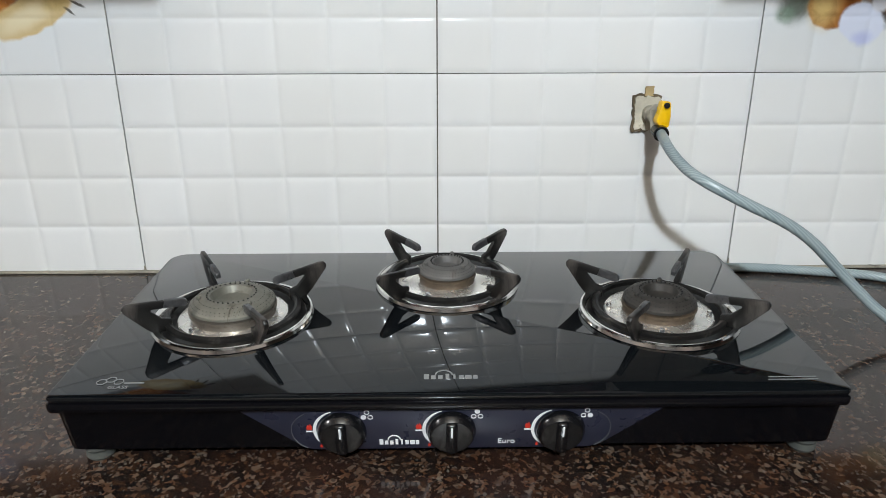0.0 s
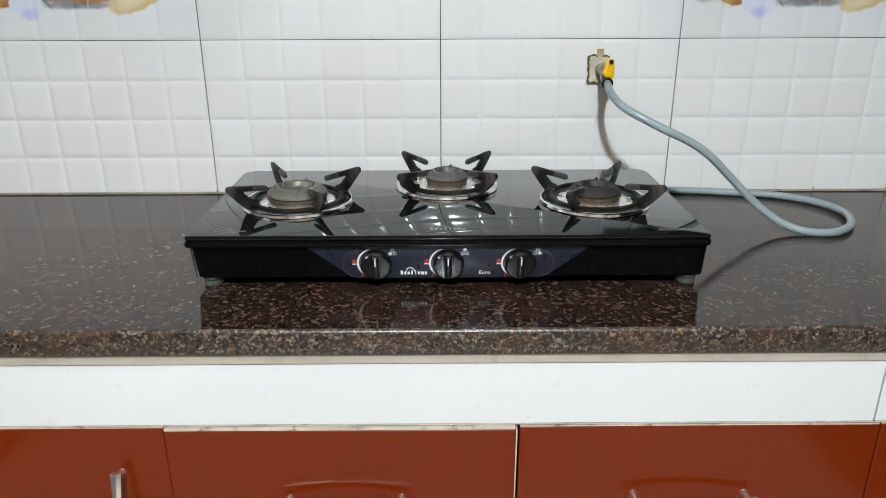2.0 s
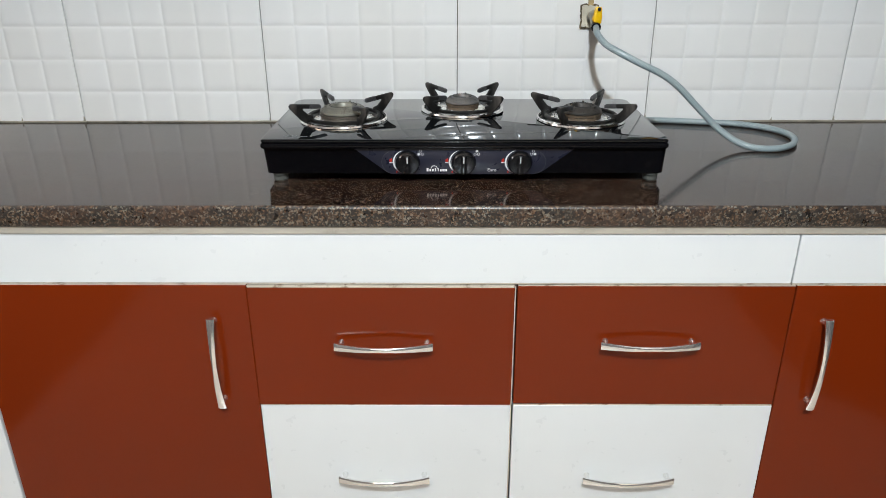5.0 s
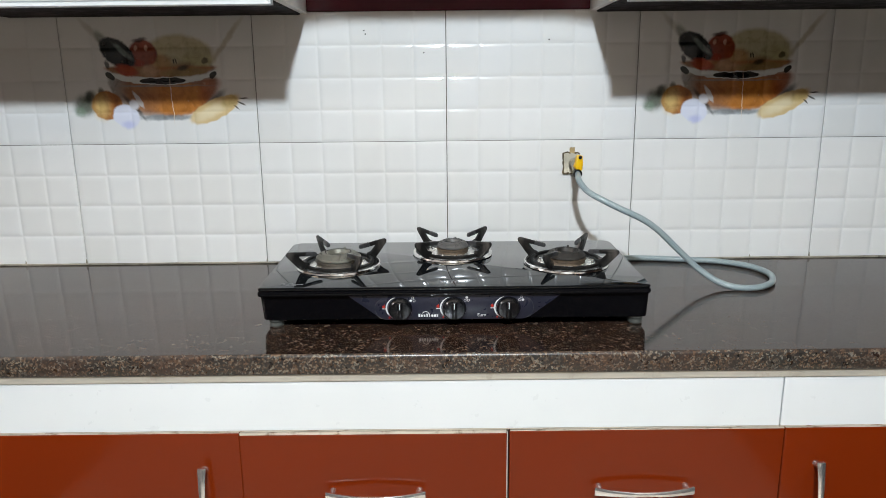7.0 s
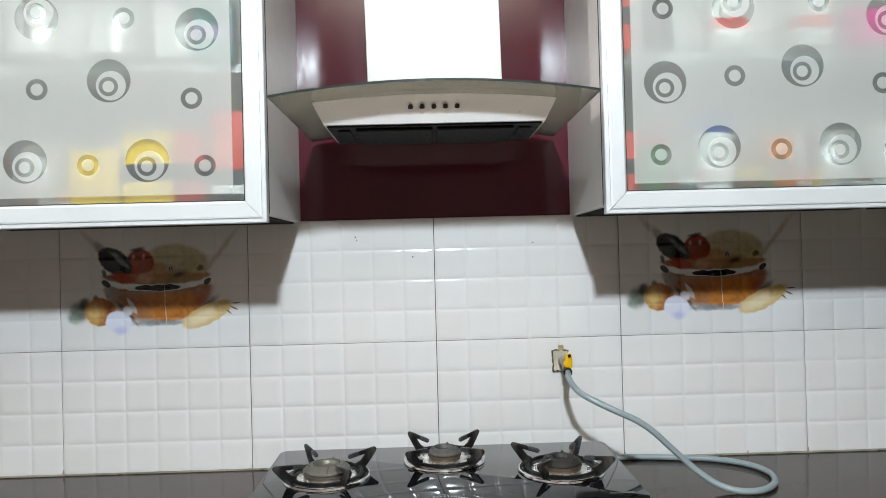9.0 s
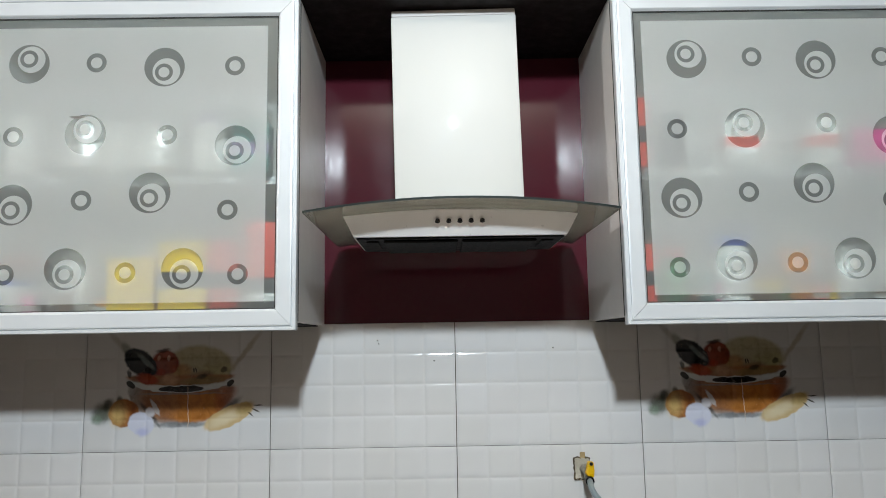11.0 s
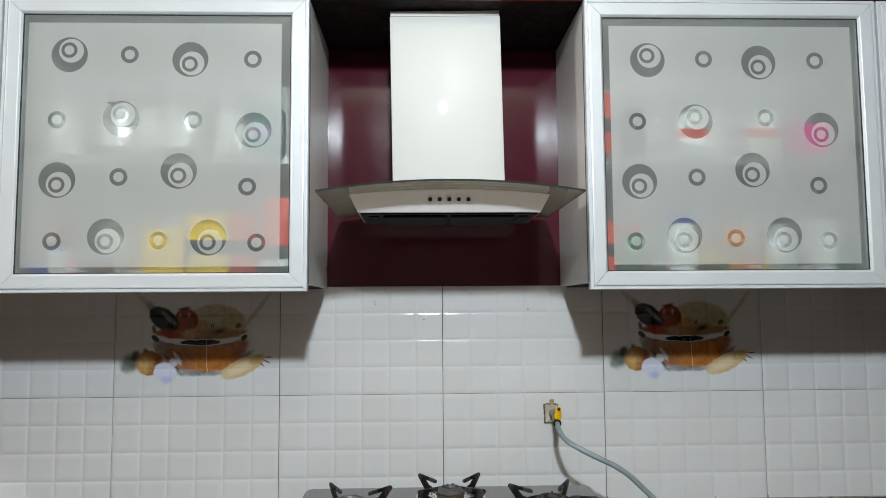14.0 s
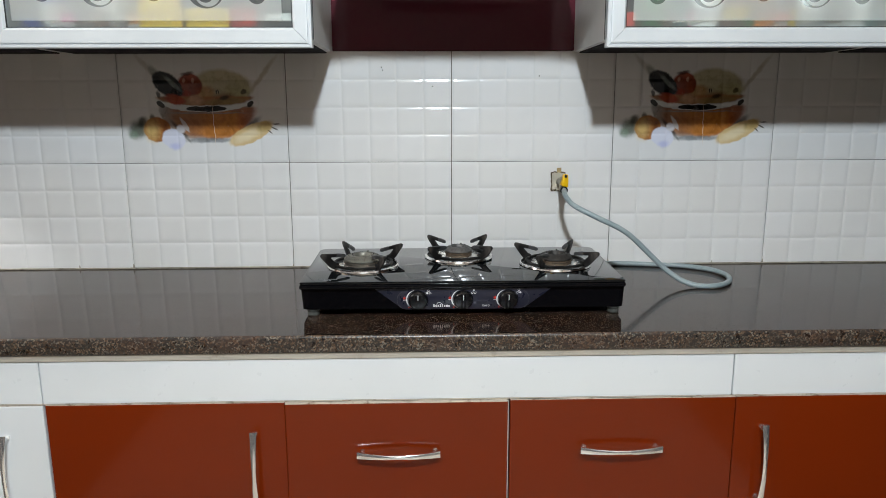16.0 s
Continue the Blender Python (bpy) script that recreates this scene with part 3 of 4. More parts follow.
def slot_ring(r0, r1, a0, a1, thick=0.0006, steps=24):
    """A flat arc band in the x-z plane."""
    pts = [(r1 * math.cos(radians(a0 + (a1 - a0) * i / steps)), r1 * math.sin(radians(a0 + (a1 - a0) * i / steps))) for i in range(steps + 1)]
    pts += [(r0 * math.cos(radians(a1 + (a0 - a1) * i / steps)), r0 * math.sin(radians(a1 + (a0 - a1) * i / steps))) for i in range(steps + 1)]
    return prism(pts, thick)


def crescent(r, thick, a0, a1, steps=24):
    """A flat arc band in the x-z plane, thickest in the middle."""
    turns = [radians(a0 + (a1 - a0) * i / steps) for i in range(steps + 1)]
    swell = [r + thick * (0.12 + 0.88 * math.sin(math.pi * i / steps)) for i in range(steps + 1)]
    pts = [(q * math.cos(a), q * math.sin(a)) for a, q in zip(turns, swell)]
    pts += [(r * math.cos(a), r * math.sin(a)) for a in turns[::-1]]
    return prism(pts, 0.0006)


def disc_ring(r, width=0.0006):
    return slot_ring(r - width, r, 0, 359.9, steps=18)


panel_shape = rounded(-0.147, 0.147, -0.0232, 0.0232, 0.0231, 10)
part("front_panel", prism([(-0.138, -0.0195), (0.140, -0.0195), (0.196, 0.0265), (-0.194, 0.0265)], 0.0016, 0.0005), PANEL_BLUE, stove, "blue-black panel, wider at its top", at=on_front(0, 0.0385, 0.0005))
part("control_panel", prism(panel_shape, 0.002, 0.0007), PANEL_BLUE, stove, "raised oval control panel", at=on_front(0, 0.0385, 0.0012))
for side, a0, a1 in ((-1, 115, 245), (1, -65, 65)):
    part("panel_rim", slot_ring(0.0224, 0.0230, a0, a1), PANEL_LINE, stove, "worn grey embossed line", at=on_front(side * 0.1238, 0.0385, 0.0026))


def knob(x, lit):
    at = on_front(x, 0.0395, 0.003) @ pose(0, 0, 0, 90)
    skirt = part("knob", lathe([(0, 0), (0.0222, 0), (0.0225, 0.003), (0.0212, 0.007), (0.0185, 0.0105), (0, 0.0112)], 40), BLACK_PLASTIC, stove, "black plastic control knob", at=at)
    part("grip", box(-0.0052, 0.0052, -0.0180, 0.0180, 0.006, 0.0150, 0.0035, 3), BLACK_PLASTIC, skirt)
    part("pointer", box(-0.0009, 0.0009, 0.004, 0.0160, 0.0147, 0.0154, 0.0003, 1), PRINT_WHITE, skirt, "worn white pointer line")
    part("scale_arc", crescent(0.0238, 0.0030, 112, 244), PRINT_WHITE, stove, "white printed scale arc", at=on_front(x, 0.0395, 0.0026))
    part("flame_mark", box(-0.0042, 0.0042, -0.0003, 0.0003, -0.0006, 0.0006), PRINT_WHITE, stove, at=on_front(x - 0.029, 0.0385, 0.0026))
    part("flame_mark", prism([(-0.002, -0.003), (0.002, -0.003), (0.0028, 0.0), (0.0008, 0.0045), (0.0, 0.0015), (-0.0012, 0.003), (-0.0028, 0.0)], 0.0006), PRINT_RED, stove, "red printed flame", at=on_front(x - 0.0300, 0.0432, 0.0026))
    part("flame_mark", prism([(-0.001, -0.0018), (0.001, -0.0018), (0.0014, 0.0), (0.0002, 0.0022), (-0.0014, 0.0)], 0.0006), PRINT_RED, stove, "small red printed flame", at=on_front(x - 0.0205, 0.0205, 0.0026))
    for i, (dx, dz) in enumerate(((0, 0.0058), (-0.0031, 0), (0.0031, 0))):
        at_dot = on_front(x + 0.0232 + dx, 0.0548 + dz, 0.0026)
        part("burner_mark", slot_ring(0.0001, 0.0025, 0, 359.9, steps=16) if i == lit else disc_ring(0.0025, 0.0006), PRINT_WHITE, stove, at=at_dot)


for x, lit in ((-0.100, 1), (0.0, 0), (0.100, 2)):
    knob(x, lit)


def letters(name, text, size, material, parent, at, label):
    """Raised flat letters of the built-in font, as a mesh."""
    curve = bpy.data.curves.new(name, "FONT")
    curve.body, curve.size, curve.extrude, curve.align_x = text, size, 0.0002, "CENTER"
    probe = bpy.data.objects.new(name, curve)
    data = bpy.data.meshes.new_from_object(probe)
    bpy.data.objects.remove(probe)
    data.materials.append(material)
    ob = new(name, data)
    ob.parent, ob.matrix_local = parent, at
    return tagged(ob, label)


letters("model_lettering", "Euro", 0.0085, PRINT_WHITE, stove, on_front(0.0510, 0.0215, 0.0026) @ pose(0, 0, 0, 90), "white printed lettering")


def maker_mark(at, scale, material):
    """An abstract maker's mark: a half ring above a row of small bars."""
    m = bmesh.new()
    for i, (w, h) in enumerate(((3.6, 5.2), (3.2, 3.8), (3.2, 3.8), (2.6, 5.4), (1.6, 5.4), (3.4, 3.8), (4.6, 3.8), (3.2, 3.8))):
        x = (-14.6 + i * 4.15) * 0.001 * scale
        box(x - w * 0.00042 * scale, x + w * 0.00042 * scale, -0.0003, 0.0003, 0, h * 0.001 * scale, bm=m)
    part("maker_mark", m, material, stove, "pale printed maker's mark", at=at)
    part("maker_mark", slot_ring(0.0046 * scale, 0.0054 * scale, 0, 180), material, stove, at=at @ pose(-0.0042 * scale, 0, 0.0045 * scale))


maker_mark(on_front(-0.0480, 0.0215, 0.0026), 1.15, PRINT_WHITE)
maker_mark(pose(0.0, -0.148, GLASS_Z + 0.0003, -90), 1.55, PRINT_GREY)
for k, (dx, dy) in enumerate(((0, 0), (0.0075, 0.0040), (0.0155, 0.0005))):
    part("safety_mark", slot_ring(0.0042, 0.0050, 0, 360, steps=6), PRINT_GREY, stove, "grey printed hexagons", at=pose(-0.318 + dx, -0.148 + dy, GLASS_Z + 0.0003, -90))
part("safety_mark", box(-0.297, -0.279, -0.1505, -0.1490, GLASS_Z, GLASS_Z + 0.0004), PRINT_GREY, stove)
letters("safety_lettering", "GLASS", 0.0065, PRINT_GREY, stove, pose(-0.300, -0.159, GLASS_Z + 0.0003), "grey printed lettering")
for k in range(2):
    part("caution_line", box(0.292 - 0.002 * k, 0.336, -0.1500 - 0.0045 * k, -0.1490 - 0.0045 * k, GLASS_Z, GLASS_Z + 0.0004), PRINT_GREY, stove, "grey printed line of small writing")


def burner(x, y, turn, head, cap_metal, base_metal):
    tray = part("drip_tray", lathe([(0.0755, 0.0012), (0.0770, 0.0034), (0.0792, 0.0050), (0.0806, 0.0046), (0.0820, 0.0050), (0.0842, 0.0040), (0.0856, 0.0006), (0.0845, 0.0)], 64), RIM_CHROME, stove, "drip tray with a bright chrome rim", at=pose(x, y, GLASS_Z))
    part("channel", lathe([(0.0560, 0.0015), (0.0580, 0.0008), (0.0735, 0.0008), (0.0765, 0.0022)], 56), IRON, tray, "blackened drip channel")
    part("plate", lathe([(0, 0.0030), (0.052, 0.0030), (0.0575, 0.0026), (0.0585, 0.0012)], 48), TRAY_STEEL, tray, "stained steel plate")
    for a in (20, 110, 200, 290):
        part("screw", lathe([(0, 0.0075), (0.0022, 0.007), (0.003, 0.005), (0.003, 0.003)], 10), CHROME, tray, at=pose(0.053 * math.cos(radians(a + turn)), 0.053 * math.sin(radians(a + turn)), 0.0005))
    base = part("burner", lathe([(head * 1.04, 0.0015), (head * 1.02, 0.0085), (head * 1.08, 0.0095), (head * 1.08, 0.0125), (head * 0.99, 0.0138), (0, 0.0138)], 44), base_metal, stove, "heat-stained metal burner base", at=pose(x, y, GLASS_Z))
    cap = part("burner_cap", lathe([(head * 0.98, 0.0138), (head * 1.06, 0.0150), (head * 1.05, 0.0180), (head * 0.88, 0.0240), (head * 0.62, 0.0270), (head * 0.52, 0.0262), (head * 0.44, 0.0190), (head * 0.30, 0.0160), (0, 0.0160)], 44),
               cap_metal, base, "sooty burner cap with flame holes")
    holes = bmesh.new()
    for ring, count, z in ((0.985, 54, 0.0200), (0.925, 50, 0.0224), (0.80, 44, 0.0250), (0.60, 30, 0.0271)):
        for i in range(count):
            a = 2 * math.pi * i / count
            m = Matrix.Translation((head * ring * math.cos(a), head * ring * math.sin(a), z))
            bmesh.ops.create_uvsphere(holes, u_segments=5, v_segments=3, radius=0.00062 if ring > 0.7 else 0.00115, matrix=m)
    part("flame_hole", holes, DARK_HOLE, base, "rows of small dark flame holes")
    for a in (75, 195, 315):
        part("cap_lug", box(-0.0022, 0.0022, -0.0025, 0.0025, 0.0, 0.004, 0.0008, 1), cap_metal, base, at=pose(head * 0.8 * math.cos(radians(a)), head * 0.8 * math.sin(radians(a)), 0.0245))
    grate = part("pan_support", lathe([(0.065, 0.0045), (0.0650, 0.0090), (0.068, 0.0105), (0.0715, 0.0090), (0.0715, 0.0045), (0.068, 0.0032), (0.065, 0.0045)], 56), IRON, stove, "sooty black iron pan support", at=pose(x, y, GLASS_Z, 0, 0, turn))
    outline = [(0.0640, 0.003), (0.0830, 0.003), (0.0905, 0.010), (0.1090, 0.0360), (0.1100, 0.0420), (0.1070, 0.0465), (0.1010, 0.0465), (0.0500, 0.0385), (0.0470, 0.0355), (0.0470, 0.0300), (0.0500, 0.0285), (0.0830, 0.0330), (0.0835, 0.0305), (0.0735, 0.0180), (0.0640, 0.0150)]
    for k in range(4):
        arm = part("arm", prism([(a, b if b < 0.016 else 0.016 + (b - 0.016) * 0.80) for a, b in outline], 0.0050, 0.0012), IRON, grate, at=pose(0, 0, 0, 0, 0, 90 * k))
        part("worn_finger", prism([(0.0466, 0.0268), (0.0500, 0.0256), (0.0720, 0.0284), (0.0690, 0.0372), (0.0500, 0.0344), (0.0466, 0.0320)], 0.0056, 0.0010), WORN_IRON, arm, "bare worn metal on the finger")


burner(-0.232, -0.015, 32, 0.043, BURNER_ALLOY, BRASS)
burner(0.001, 0.072, 45, 0.032, GREY_CAP, SOOTY)
burner(0.230, -0.016, 57, 0.037, SOOT_CAP, SOOTY)

# ---- gas point and hose ----
valve = thing("gas_valve", pose(0.299, -0.002, 1.105), "brass wall gas valve with a yellow lever, in broken tile", "gas valve")


def ragged_plate(w, h):
    pts = []
    for i in range(44):
        a = 2 * math.pi * i / 44
        c, s = math.cos(a), math.sin(a)
        k = 1 / max(abs(c) / w, abs(s) / h)
        k *= 0.88 + 0.18 * random.random()
        pts.append((k * c, k * s))
    return prism(pts, 0.004, 0.0)


part("wall_patch", ragged_plate(0.0200, 0.0270), surface("dark_mortar", (0.13, 0.095, 0.055), 0.9, vary=0.5, grain=200, dirt=(0.03, 0.02, 0.012), relief=0.004), valve, "dark crumbling edge of the broken tile", at=pose(0, -0.0006, 0))
part("wall_patch", ragged_plate(0.0175, 0.0240), surface("pale_mortar", (0.60, 0.55, 0.44), 0.9, vary=0.4, grain=160, dirt=(0.20, 0.13, 0.06), relief=0.004), valve, "pale crumbling mortar patch", at=pose(0, -0.0030, 0))
part("wall_patch", ragged_plate(0.0060, 0.0070), surface("ochre_mortar", (0.45, 0.33, 0.16), 0.9, vary=0.4, grain=200), valve, "ochre crumb of mortar", at=pose(0.002, -0.001, 0.0300))
part("wall_pipe", lathe([(0, 0), (0.011, 0), (0.0115, 0.016), (0.009, 0.018), (0.009, 0.032), (0, 0.032)], 20), VALVE_METAL, valve, at=pose(0.004, 0, 0.0, 90))
part("valve_body", lathe([(0, -0.024), (0.008, -0.023), (0.0095, -0.010), (0.0115, -0.004), (0.0115, 0.010), (0.007, 0.016), (0, 0.017)], 20), VALVE_METAL, valve, "stained brass valve body", at=pose(0.007, -0.034, 0.0))
part("lever", prism([(-0.0060, 0.0200), (0.0065, 0.0200), (0.0105, 0.0000), (0.0105, -0.0150), (-0.0020, -0.0165), (-0.0105, -0.0080), (-0.0085, -0.0010)], 0.014, 0.0028), YELLOW, valve, "yellow plastic lever", at=pose(0.009, -0.046, 0.003, 0, 6, 8))
part("lever_screw", lathe([(0, 0), (0.004, 0), (0.004, 0.002), (0, 0.0022)], 14), IRON, valve, at=pose(0.0115, -0.0540, 0.018, 90))
hose = thing("gas_hose", pose(0.318, -0.05, 1.085), "grey-blue ribbed rubber gas hose looped on the worktop", "hose")
R = 0.0068
HOSE_LINE = [(0.308, -0.040, 1.087), (0.303, -0.075, 1.084), (0.297, -0.112, 1.081), (0.299, -0.140, 1.072), (0.307, -0.172, 1.061), (0.324, -0.196, 1.051), (0.369, -0.212, 1.029), (0.416, -0.218, 1.007), (0.451, -0.220, 0.983),
             (0.487, -0.221, 0.949), (0.516, -0.224, 0.921), (0.545, -0.230, 0.895), (0.580, -0.244, top_at(-0.244) + R + 0.009), (0.617, -0.258, top_at(-0.258) + R), (0.664, -0.258, top_at(-0.258) + R),
             (0.709, -0.219, top_at(-0.219) + R), (0.730, -0.156, top_at(-0.156) + R), (0.710, -0.094, top_at(-0.094) + R), (0.650, -0.049, top_at(-0.049) + R), (0.578, -0.031, top_at(-0.031) + R), (0.502, -0.016, top_at(-0.016) + R),
             (0.440, -0.012, top_at(-0.012) + R), (0.340, -0.024, top_at(-0.024) + R), (0.240, -0.060, top_at(-0.06) + R), (0.200, -0.110, 0.890), (0.190, -0.155, 0.894)]
shift = Matrix.Translation((-0.318, 0.05, -1.085))
part("tube", tube([shift @ Vector(p) for p in HOSE_LINE], R), HOSE, hose, "grey-blue ribbed rubber tube")
part("clamp", tube([shift @ Vector(p) for p in ((0.3080, -0.036, 1.0875), (0.3065, -0.050, 1.0863), (0.3050, -0.062, 1.0850))], 0.0105, 18, steps=4), BLACK_PLASTIC, hose, "black rubber sleeve")

# ---- base cabinets ----
FRONT = -0.575


def board(x0, x1, z0, z1, depth=0.018, edge=0.0012):
    """A cabinet front with its face at FRONT, in local x and z about its lower left corner."""
    return box(0.0, x1 - x0, 0.0, depth, 0.0, z1 - z0, edge, 1)


def bow_handle(parent, x, z, upright=False, length=0.176):
    """A bowed flat chrome bar on two posts; x, z from the front's corner."""
    turn = pose(x, 0, z, 0, 90 if upright else 0, 0)
    bm = bmesh.new()
    rows = []
    for i in range(25):
        t = -1 + 2 * i / 24
        half = 0.0045 + 0.0030 * abs(t) ** 2
        y = -0.030 + 0.013 * t * t
        u = t * length / 2
        rows.append([bm.verts.new((u, y + dy, dz)) for dy, dz in ((-0.0015, -half), (-0.0034, -half * 0.45), (-0.0034, half * 0.45), (-0.0015, half), (0.0022, half * 0.9), (0.0022, -half * 0.9))])
    for a, b in zip(rows, rows[1:]):
        for k in range(6):
            bm.faces.new((a[k], a[(k + 1) % 6], b[(k + 1) % 6], b[k]))
    bm.faces.new(rows[0]), bm.faces.new(rows[-1][::-1])
    bar = part("handle", bm, CHROME, parent, "bowed chrome bar handle", smooth=60, at=turn)
    for s in (-1, 1):
        part("post", lathe([(0, 0), (0.0058, 0), (0.0048, 0.003), (0.0042, 0.018), (0, 0.0185)], 14), CHROME, bar, at=pose(s * length * 0.44, 0, 0, 90))
    return bar


def unit(name, x0, x1, label, category, group):
    ob = thing(name, pose(x0, FRONT, 0), label, category, group)
    w = x1 - x0
    for a in (0.002, w - 0.018):
        part("side_panel", box(a, a + 0.016, 0.022, 0.555, 0.10, 0.808, 0.001, 1), CREAM, ob)
    part("bottom_panel", box(0.018, w - 0.018, 0.022, 0.555, 0.10, 0.116, 0.001, 1), CREAM, ob)
    part("back_panel", box(0.018, w - 0.018, 0.545, 0.555, 0.116, 0.808), CREAM, ob)
    part("plinth", box(0.0, w, 0.06, 0.075, 0.0, 0.10), CREAM, ob)
    return ob


def fascia(x0, x1):
    ob = thing("fascia_panel", pose(x0 + 0.0012, FRONT, 0.7045), "white laminate strip under the granite worktop", "panel", "white strips under the worktop")
    part("strip", box(0, x1 - x0 - 0.0024, 0, 0.018, 0, 0.0920, 0.001, 1), WHITE, ob)
    part("edging", box(0, x1 - x0 - 0.0024, 0.0003, 0.018, -0.0022, -0.0003), EDGE, ob, "worn cream edging")


for a, b in ((-2.2, -0.874), (-0.874, 0.576), (0.576, 2.2)):
    fascia(a, b)


def door_unit(x0, x1, material, handle_x, label):
    ob = unit("base_cabinet", x0, x1, label, "cabinet", "base cabinets")
    leaf = part("door", board(x0 + 0.0015, x1 - 0.0015, 0.105, 0.6995), material, ob, at=pose(0.0015, 0, 0.105))
    if handle_x is not None:
        bow_handle(leaf, handle_x - x0, 0.549 - 0.105, True, 0.186)
    part("edging", box(0, x1 - x0 - 0.003, 0.001, 0.017, 0, 0.0014), EDGE, leaf, "worn cream edging", at=pose(0, 0, 0.5946))
    return ob


door_unit(-2.2, -1.34, WHITE, None, "white laminate base cabinet with a closed door")
door_unit(-1.338, -0.874, WHITE, -0.957, "white laminate base cabinet with a closed door")
door_unit(-0.872, -0.3725, RED, -0.440, "red-brown laminate base cabinet with a closed door")
door_unit(0.5862, 1.080, RED, 0.645, "red-brown laminate base cabinet with a closed door")
door_unit(1.082, 2.2, RED, None, "red-brown laminate base cabinet with a closed door")

drawers = unit("drawer_cabinet", -0.374, 0.5875, "drawer unit with red-brown top drawers and white lower drawers", "cabinet", "base cabinets")
for x0, x1, z0, z1, mat, hx, hz in ((-0.374, 0.0980, 0.4535, 0.6965, RED, -0.136, 0.588), (0.1010, 0.587, 0.4545, 0.6985, RED, 0.339, 0.590),
                                     (-0.374, 0.0980, 0.105, 0.4505, WHITE, -0.145, 0.290), (0.1010, 0.587, 0.105, 0.4515, WHITE, 0.328, 0.290)):
    proud = 0.003 if x0 < 0 and mat == RED else 0.0
    face = part("drawer_front", board(x0 + 0.001, x1 - 0.001, z0, z1, 0.018 + proud), mat, drawers, "red-brown laminate drawer front" if mat == RED else "white laminate drawer front", at=pose(x0 + 0.375, -proud, z0))
    bow_handle(face, hx - x0, hz - z0)
    part("edging", box(0.001, x1 - x0 - 0.003, 0.0006, 0.017, 0, 0.0040 if x0 < 0 and mat == RED else 0.0018), EDGE, face, "worn cream edging", at=pose(0, 0, z1 - z0 + 0.0002))
    if x0 < 0:
        part("edging", box(0.0, 0.0018, 0.001, 0.017, 0, z1 - z0), EDGE, face, "worn cream edging", at=pose(x1 - x0 - 0.0018, 0, 0))

# ---- wall cabinets ----
CAB_Y, CAB_LOW, CAB_HIGH = -0.358, 1.438, 2.132
structure("fascia_board", box(-2.6, 2.6, CAB_Y + 0.002, CAB_Y + 0.022, CAB_HIGH + 0.003, TOP), FASCIA, "glossy red laminate fascia above the wall cabinets", "fascia")
# The loft's underside has the recess's shade painted into it.
structure("loft_floor", box(-2.6, 2.6, CAB_Y + 0.024, 0.006, CAB_HIGH + 0.003, CAB_HIGH + 0.021), SHADE_BOARD, "underside of the loft above the hood, shade painted near black", "panel")
tagged(part("back_panel", box(-0.327, 0.343, -0.004, 0.0065, 1.459, CAB_HIGH + 0.001, 0.001, 1), MAROON), "glossy maroon laminate panel behind the cooker hood", "panel", kind="structure")


